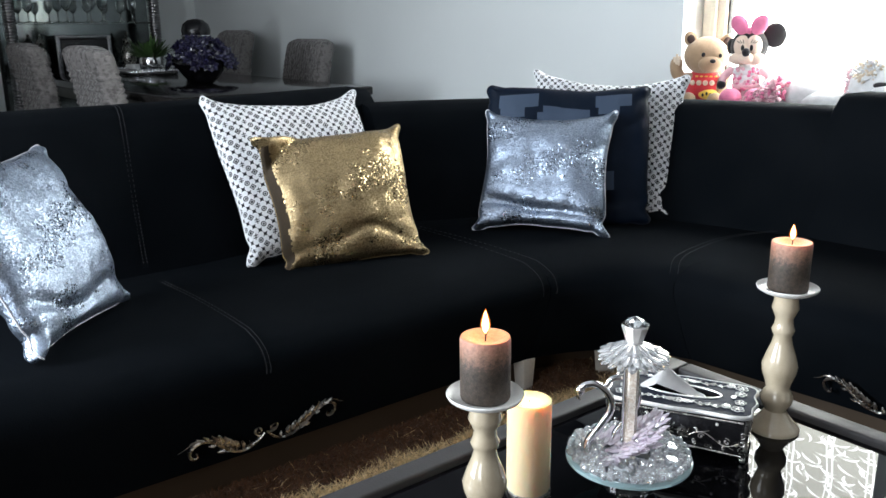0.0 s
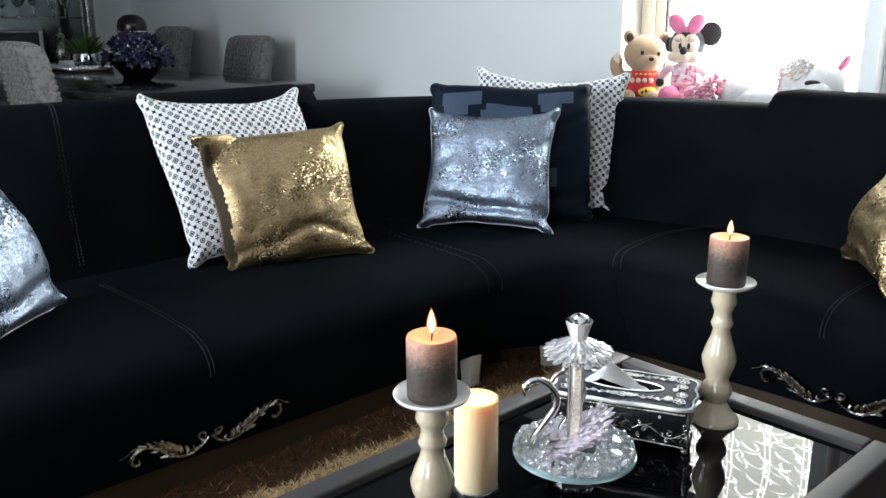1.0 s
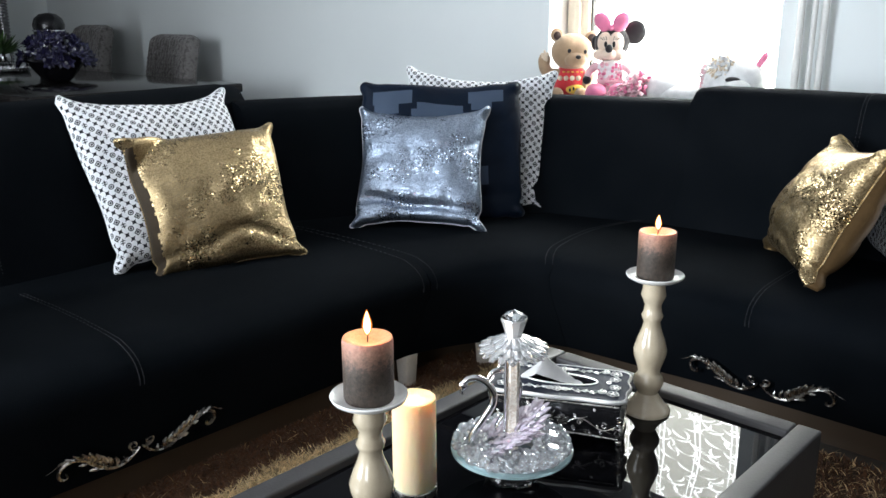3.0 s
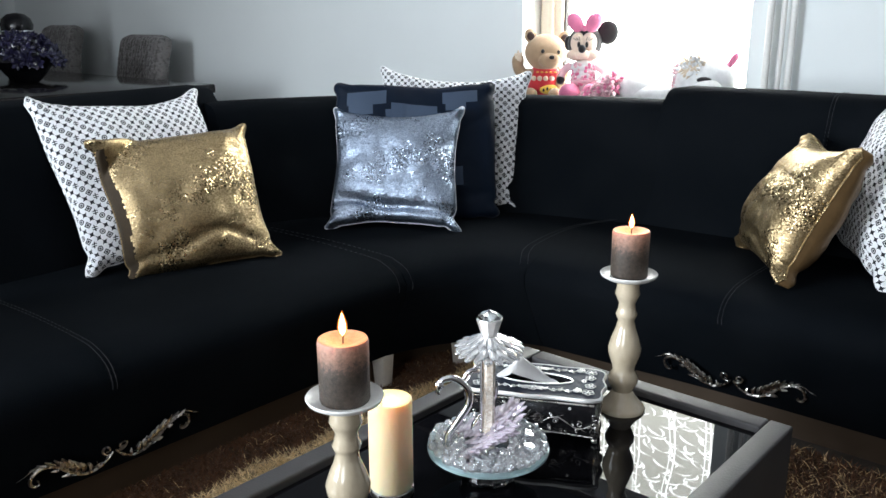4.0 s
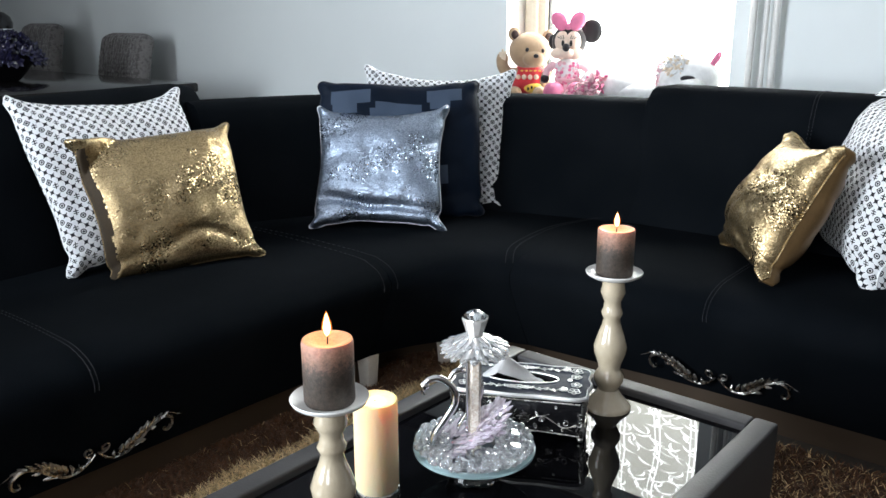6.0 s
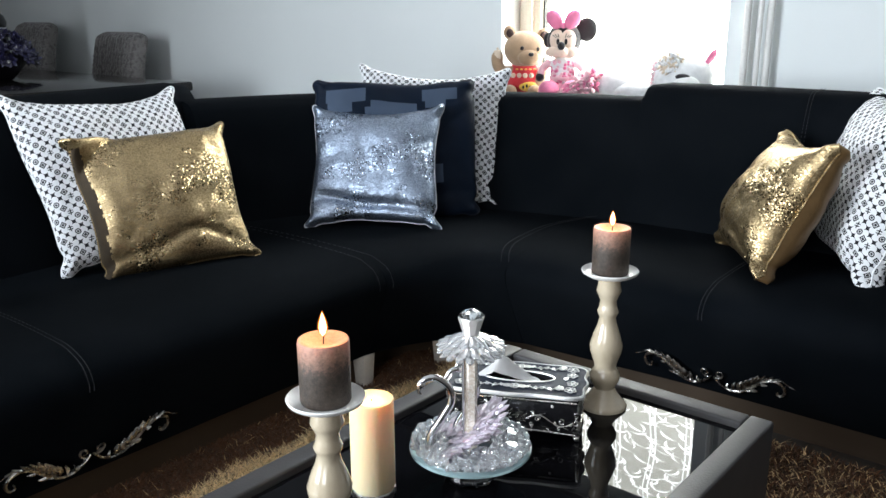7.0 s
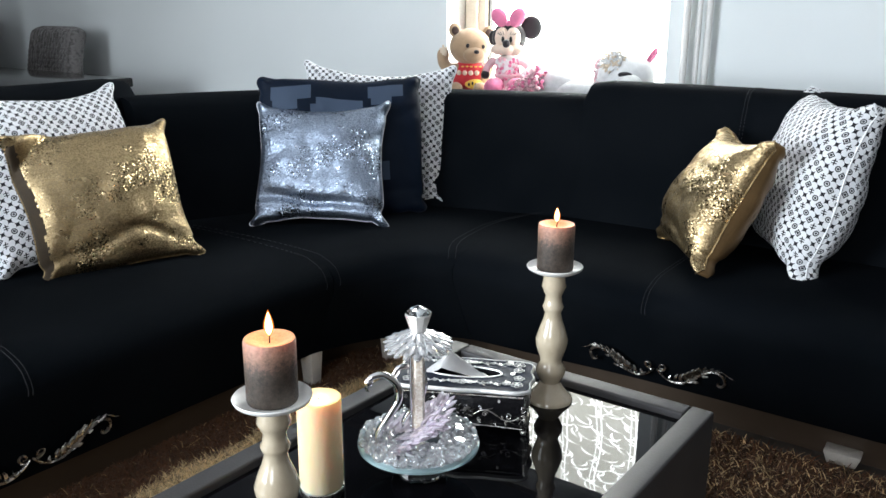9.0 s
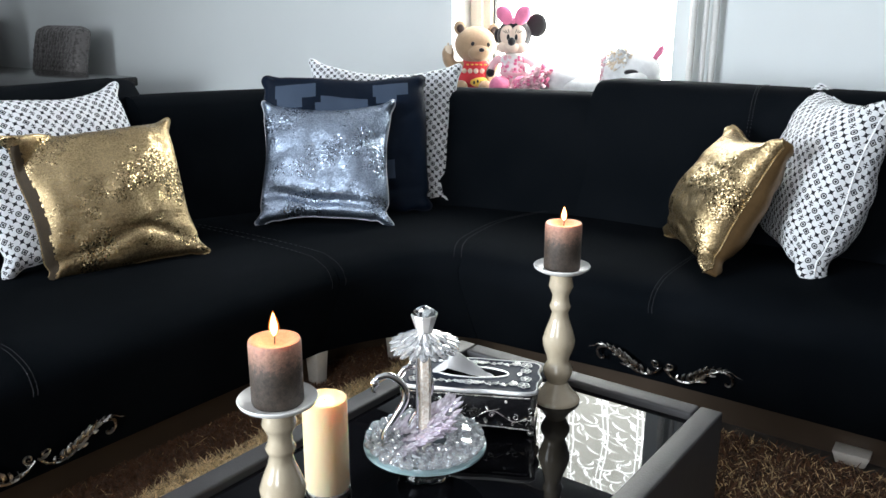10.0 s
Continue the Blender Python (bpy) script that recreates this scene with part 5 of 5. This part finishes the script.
tray(-6.42, 2.26, 0.52, 0.30, 0)
pl = thing("potted_plant", roompose(-6.30, 2.26, DZ + 0.0125) @ Matrix.Diagonal((1.3, 1.3, 1.25, 1)), "small green plant in a silver pot", "plant")
part("pot", lathe(bmesh.new(), [(0.045, 0), (0.06, 0.02), (0.065, 0.07), (0.06, 0.09)], 24), CHROME, pl, "round silver pot")
seed = part("leaf", drop_shape(bmesh.new(), (0, 0, 0), (0, 0, 0.105), 0.012, 0.25, 6), LEAF, pl)
for i in range(80):
    d = Vector((rng.gauss(0, 0.75), rng.gauss(0, 0.75), rng.uniform(0.35, 1))).normalized()
    b = seed if i == 0 else new("leaf", seed.data)
    b.parent = pl
    b.matrix_local = Matrix.Translation((d.x * 0.04, d.y * 0.04, 0.078 + d.z * 0.03)) @ d.to_track_quat("Z", "Y").to_matrix().to_4x4() @ Matrix.Diagonal((1, 1, rng.uniform(0.6, 1.25), 1))
bk = thing("napkin_stack", roompose(-6.52, 2.24, DZ + 0.0125, 10), "stack of white folded napkins on the tray", "napkins")
for i in range(5):
    part("napkin", box(bmesh.new(), 0.15 - 0.004 * i, 0.13, 0.011, Matrix.Translation((0.003 * (i % 2), 0, 0.0112 * i)), 0.003), PAPER, bk)

# ---- display cabinet on the far wall ----
CAB = (1.60, 2.90)
cab = thing("display_cabinet", roompose(U_L + 0.21, (CAB[0] + CAB[1]) / 2, 0, 90), "dark mirror-backed display cabinet with ribbed silver columns", "cabinet")
cw = CAB[1] - CAB[0]
DARKSIL = simple("darkened_silver", (0.30, 0.30, 0.31), 0.3, 1.0, vary=0.3, scale=40)
GREYGL = simple("grey_mirror_back", (0.15, 0.17, 0.17), 0.10, 0.9, vary=0.25, scale=4, bump=0)
CLEAR = m_glass("clear_glass", (0.92, 0.97, 0.95))
part("back_panel", box(bmesh.new(), cw, 0.03, 2.0, Matrix.Translation((0, 0.19, 0.1))), GREYGL, cab, "smoky mirror back")
part("plinth", box(bmesh.new(), cw, 0.4, 0.1, Matrix(), 0.005), BLACKCER, cab)
part("cornice", box(bmesh.new(), cw, 0.4, 0.08, Matrix.Translation((0, 0, 2.1)), 0.008), BLACKCER, cab)
for sx in (-1, 1):
    prof = []
    for i in range(80):
        z0 = 0.1 + i * 0.025
        prof += [(0.040, z0), (0.050, z0 + 0.006), (0.050, z0 + 0.016), (0.040, z0 + 0.022)]
    part("column", lathe(bmesh.new(), prof, 20, Matrix.Translation((sx * (cw / 2 - 0.05), -0.14, 0))), DARKSIL, cab, "ribbed dark silver column")
for zz in (0.62, 1.13, 1.62):
    part("shelf", box(bmesh.new(), cw - 0.2, 0.34, 0.014, Matrix.Translation((0, -0.005, zz)), 0.002, 1), CLEAR, cab, "clear glass shelf")
GOBLET = [(0.03, 0), (0.03, 0.004), (0.006, 0.012), (0.005, 0.07), (0.02, 0.085), (0.034, 0.11), (0.036, 0.15), (0.033, 0.175)]
first = None
for i, (x, y, zz, k) in enumerate(((-0.42, 0, 1.144, 1.1), (-0.27, -0.05, 1.144, 1.0), (-0.1, 0.03, 1.144, 1.3), (0.05, -0.04, 1.144, 1.1), (0.19, 0, 1.144, 1.35), (0.33, -0.05, 1.144, 1.0), (0.46, 0.02, 1.144, 1.1), (-0.33, 0, 1.634, 1.0), (0.1, 0, 1.634, 1.2))):
    m = cab.matrix_world @ Matrix.Translation((x, y, zz)) @ Matrix.Diagonal((k, k, k, 1))
    if first is None:
        first = part("goblet", lathe(bmesh.new(), GOBLET, 20), CLEAR, None)
        first.matrix_world = m
        tagged(first, "clear glass goblet on a glass shelf", "goblet", "goblets on the shelf")
    else:
        g = new("goblet", first.data)
        g.matrix_world = m
        tagged(g, "clear glass goblet on a glass shelf", "goblet", "goblets on the shelf")
pf = thing("picture_frame", cab.matrix_world @ Matrix.Translation((0.0, -0.02, 0.634)), "dark picture frame with carved silver sides on shelf", "picture frame")
part("panel", box(bmesh.new(), 0.40, 0.02, 0.34, Matrix.Translation((0, 0, 0.03)), 0.003), BLACKCER, pf)
for x, z0, sx, sz in ((-0.215, 0, 0.035, 0.40), (0.215, 0, 0.035, 0.40), (0, 0.371, 0.394, 0.03), (0, 0, 0.394, 0.03)):
    part("frame_bar", box(bmesh.new(), sx, 0.035, sz, Matrix.Translation((x, 0, z0)), 0.008, 2), DARKSIL, pf)
for x in (-0.36, 0.37):
    u = thing("urn", cab.matrix_world @ Matrix.Translation((x, -0.03, 0.634)), "silver baluster urn on the lower shelf", "urn", "urns in the cabinet")
    part("body", lathe(bmesh.new(), [(0.05, 0), (0.05, 0.01), (0.02, 0.03), (0.03, 0.08), (0.07, 0.18), (0.06, 0.26), (0.03, 0.31), (0.04, 0.34)], 24), OLDSILVER, u)
    part("lid", lathe(bmesh.new(), [(0.042, 0.341), (0.03, 0.37), (0.008, 0.385), (0.014, 0.40), (0.004, 0.42)], 24), OLDSILVER, u)

# ---- soft toys on the window sill ----
def plush(name, c, **k):
    return simple(name, c, 0.95, vary=0.15, scale=30, fine=500, bump=0.5, Sheen_Weight=0.3, **k)


TAN, CREAMP, REDP, YEL = plush("tan_plush", (0.40, 0.27, 0.165)), plush("cream_plush", (0.72, 0.60, 0.46)), plush("red_plush", (0.55, 0.03, 0.04)), plush("yellow_plush", (0.75, 0.5, 0.08))
PINK, PALEP, BLK, WHT = plush("pink_plush", (0.75, 0.20, 0.35)), plush("pale_pink_plush", (0.80, 0.50, 0.55)), plush("black_plush", (0.015, 0.013, 0.015)), plush("white_plush", (0.80, 0.80, 0.80))
SZ = WZ0 + 0.035


def toy(name, bm, mats, m, label):
    ob = part(name, bm, mats)
    ob.matrix_world = m
    return tagged(ob, label, "soft toy", "soft toys on the sill")


FACE = plush("pale_face_plush", (0.80, 0.62, 0.50))
BROWNP = plush("dark_brown_plush", (0.05, 0.025, 0.02))

# bear: head turned to its left, one arm raised, red bib with dots and a yellow patch
bm = bmesh.new()
ball(bm, (0, 0, 0.085), (0.088, 0.070, 0.095), slot=2, u=28, v=20)
HEAD = Matrix.Translation((0.004, -0.010, 0.232)) @ pose(0, 0, 0, 8, 4, 22)
ball(bm, HEAD @ Vector((0, 0, 0)), (0.106, 0.088, 0.090), HEAD.to_3x3().to_4x4(), 32, 22, 0)
ball(bm, HEAD @ Vector((0, -0.070, -0.026)), (0.056, 0.040, 0.042), HEAD.to_3x3().to_4x4(), slot=0)
ball(bm, HEAD @ Vector((0, -0.108, -0.006)), (0.014, 0.009, 0.010), HEAD.to_3x3().to_4x4(), slot=3)
for sx in (-1, 1):
    ball(bm, HEAD @ Vector((sx * 0.088, 0.012, 0.074)), (0.030, 0.014, 0.034), HEAD.to_3x3().to_4x4() @ pose(0, 0, 0, 0, sx * 24, 0), slot=0)
    ball(bm, HEAD @ Vector((sx * 0.088, 0.000, 0.073)), (0.019, 0.006, 0.022), HEAD.to_3x3().to_4x4() @ pose(0, 0, 0, 0, sx * 24, 0), slot=5)
    ball(bm, HEAD @ Vector((sx * 0.040, -0.078, 0.016)), (0.010, 0.006, 0.011), HEAD.to_3x3().to_4x4(), slot=3)
    ball(bm, (sx * 0.062, -0.085, 0.030), (0.036, 0.055, 0.034), slot=0)
tube(bm, spline([(-0.060, -0.02, 0.125), (-0.105, -0.04, 0.130), (-0.130, -0.045, 0.165), (-0.128, -0.045, 0.225)], 5), [0.026] * 6 + [0.029] * 6 + [0.031, 0.030, 0.026, 0.014], 12, 1.0)
ball(bm, (-0.126, -0.066, 0.205), (0.018, 0.010, 0.028), slot=1)
for x, q in ((-0.128, 0.236), (-0.112, 0.226), (-0.141, 0.222)):
    ball(bm, (x, -0.068, q), (0.006, 0.005, 0.007), slot=1, u=10, v=8)
ball(bm, (0.088, -0.03, 0.105), (0.028, 0.028, 0.062), pose(0, 0, 0, 0, 25, 0), slot=0)
ball(bm, (0.024, -0.052, 0.055), (0.048, 0.026, 0.026), slot=4)
for k in range(4):
    ball(bm, (-0.048 + k * 0.030, -0.062 - 0.006 * (k in (1, 2)), 0.108), (0.0125, 0.008, 0.0125), slot=1, u=12, v=8)
for k in range(5):
    ball(bm, (-0.03 + k * 0.022, -0.062, 0.138), (0.008, 0.006, 0.004), slot=4, u=10, v=6)
for k in range(3):
    ball(bm, (0.004 + k * 0.018, -0.076, 0.052 + 0.006 * (k % 2)), (0.006, 0.004, 0.009), slot=3, u=8, v=6)
toy("teddy_bear", bm, [TAN, CREAMP, REDP, BLK, YEL, BROWNP], roompose(-2.295, W_V - 0.03, SZ, 30) @ Matrix.Diagonal((0.93, 0.93, 0.94, 1)), "tan plush bear in a red bib on the sill")

# doll: pale face under a dark cap, pink bow, patterned dress, stout pink shoes
bm = bmesh.new()
ball(bm, (0, 0, 0.115), (0.058, 0.048, 0.085), slot=3, u=24, v=18)
ball(bm, (0, -0.004, 0.098), (0.064, 0.054, 0.022), slot=5)
ball(bm, (0, -0.002, 0.158), (0.066, 0.050, 0.032), slot=3)
ball(bm, (0, 0.010, 0.262), (0.078, 0.068, 0.076), slot=2, u=28, v=20)
for sx in (-1, 1):
    ball(bm, (sx * 0.022, -0.040, 0.262), (0.036, 0.030, 0.048), pose(0, 0, 0, 0, sx * 6, 0), slot=4, u=22, v=16)
    ball(bm, (sx * 0.018, -0.0675, 0.258), (0.0075, 0.005, 0.014), slot=2, u=12, v=10)
    ball(bm, (sx * 0.036, -0.046, 0.212), (0.038, 0.030, 0.026), slot=4)
    for k in range(3):
        tube(bm, [(sx * (0.014 + 0.007 * k), -0.068, 0.276), (sx * (0.019 + 0.012 * k), -0.064, 0.292 - 0.003 * k)], 0.0016, 5)
    # the bow's two loops, pinched at the knot
    ball(bm, (sx * 0.040, -0.034, 0.352), (0.033, 0.018, 0.045), pose(0, 0, 0, 0, sx * 32, 0), 20, 16, 0)
    ball(bm, (sx * 0.050, -0.085, 0.046), (0.047, 0.060, 0.046), slot=0, u=24, v=16)
    tube(bm, spline([(sx * 0.055, -0.010, 0.165), (sx * 0.088, -0.022, 0.140), (sx * 0.096, -0.035, 0.110)], 5), [0.020 - 0.0006 * k for k in range(11)], 10)
    ball(bm, (sx * 0.098, -0.038, 0.100), (0.020, 0.018, 0.020), slot=2)
ball(bm, (0, -0.064, 0.214), (0.034, 0.028, 0.024), slot=4)
ball(bm, (0, -0.088, 0.240), (0.017, 0.014, 0.018), slot=2)
ball(bm, (0.098, 0.015, 0.308), (0.048, 0.018, 0.052), slot=2, u=24, v=16)
ball(bm, (-0.074, 0.030, 0.262), (0.022, 0.016, 0.034), slot=2)
ball(bm, (0, -0.034, 0.328), (0.014, 0.016, 0.015), slot=0)
rng = random.Random(4)
for k in range(70):                            # printed blossoms on the dress
    a, q = rng.uniform(-2.6, -0.5), rng.uniform(0.075, 0.175)
    k2 = math.sqrt(max(0.05, 1 - ((q - 0.115) / 0.085) ** 2)) if q < 0.15 else 1.0
    ball(bm, (0.0610 * k2 * math.cos(a), 0.0520 * k2 * math.sin(a), q), (0.0075, 0.0045, 0.0075), slot=0 if k % 2 else 1, u=8, v=6)
bm.normal_update()
bm.faces.ensure_lookup_table()
for f in bm.faces:
    if f.material_index == 0:
        c = f.calc_center_median()
        if abs(c.x) > 0.052 and 0.09 < c.z < 0.19 and c.y > -0.05:
            f.material_index = 1
        elif 0.274 < c.z < 0.296 and c.y < -0.05:
            f.material_index = 2
toy("doll", bm, [PINK, PALEP, BLK, WHT, FACE, PALEP], roompose(-2.075, W_V - 0.04, SZ, 25), "plush doll in a pink patterned dress with a bow")

# pony lying down: big white flank, pink shaggy tail, head with pale forelock
pony = thing("plush_pony", roompose(-1.80, W_V - 0.02, SZ, 6), "white plush pony with pink shaggy tail lying on sill", "soft toy", "soft toys on the sill")
bm = ball(bmesh.new(), (-0.02, 0.03, 0.070), (0.200, 0.095, 0.080), pose(0, 0, 0, 0, 9, 0), 32, 20)
ball(bm, (0.10, 0.00, 0.050), (0.16, 0.08, 0.055), Matrix(), 24, 16)
part("body", bm, WHT, pony)
rng = random.Random(8)


def tufts(name, parent, n, where, reach, wide, mats, slot_of, label):
    """A coat of small pointed locks as one part."""
    bm = bmesh.new()
    for k in range(n):
        mark = len(bm.faces)
        p = where()
        drop_shape(bm, p, p + reach(), wide, 0.7, 6)
        bm.faces.ensure_lookup_table()
        for f in bm.faces[mark:]:
            f.material_index = slot_of(k)
    return tagged(part(name, bm, mats, parent, label), kind="stuff")


def tail_root():
    a = rng.random()
    return Vector((-0.250 + 0.165 * a + rng.uniform(-0.02, 0.02), rng.uniform(-0.11, -0.03), 0.010 + 0.125 * a * rng.random() ** 0.35))


tufts("tail", pony, 560, tail_root, lambda: Vector((rng.gauss(0.2, 0.35), rng.gauss(-0.3, 0.4), rng.gauss(0.05, 0.6))).normalized() * rng.uniform(0.026, 0.036), 0.0100, [PINK, PALEP], lambda k: 0 if k % 3 == 0 else 1, "pink shaggy tail")
bm = ball(bmesh.new(), (0.29, -0.02, 0.118), (0.125, 0.095, 0.100), Matrix(), 32, 22)
ball(bm, (0.33, -0.10, 0.085), (0.060, 0.045, 0.048))
head = part("head", bm, WHT, pony)
part("eye", ball(bmesh.new(), (0.315, -0.108, 0.128), (0.032, 0.014, 0.013)), BLK, head, "dark oval eye")
tufts("forelock", head, 320, lambda: Vector((rng.gauss(0.262, 0.016), rng.uniform(-0.11, -0.05), rng.uniform(0.150, 0.208))), lambda: Vector((rng.gauss(-0.008, 0.010), -0.012, rng.uniform(-0.035, 0.025))), 0.0085, [WHT, CREAMP], lambda k: 0 if k % 3 else 1, "pale cream forelock")
tufts("mane", head, 300, lambda: Vector((rng.gauss(0.185, 0.007), rng.uniform(-0.06, 0.0), rng.uniform(0.08, 0.185))), lambda: Vector((rng.gauss(-0.010, 0.008), -0.008, rng.uniform(-0.03, 0.012))), 0.0075, [PALEP, WHT], lambda k: 0 if k % 3 else 1, "pale pink mane")
part("ear", tube(bmesh.new(), spline([(0.36, -0.01, 0.15), (0.385, -0.015, 0.185), (0.405, -0.02, 0.215), (0.415, -0.02, 0.24)], 4), [0.010, 0.012, 0.015, 0.017, 0.019, 0.021, 0.022, 0.022, 0.021, 0.019, 0.014, 0.007, 0.003], 10, 0.6), PINK, head, "pink pointed ear")
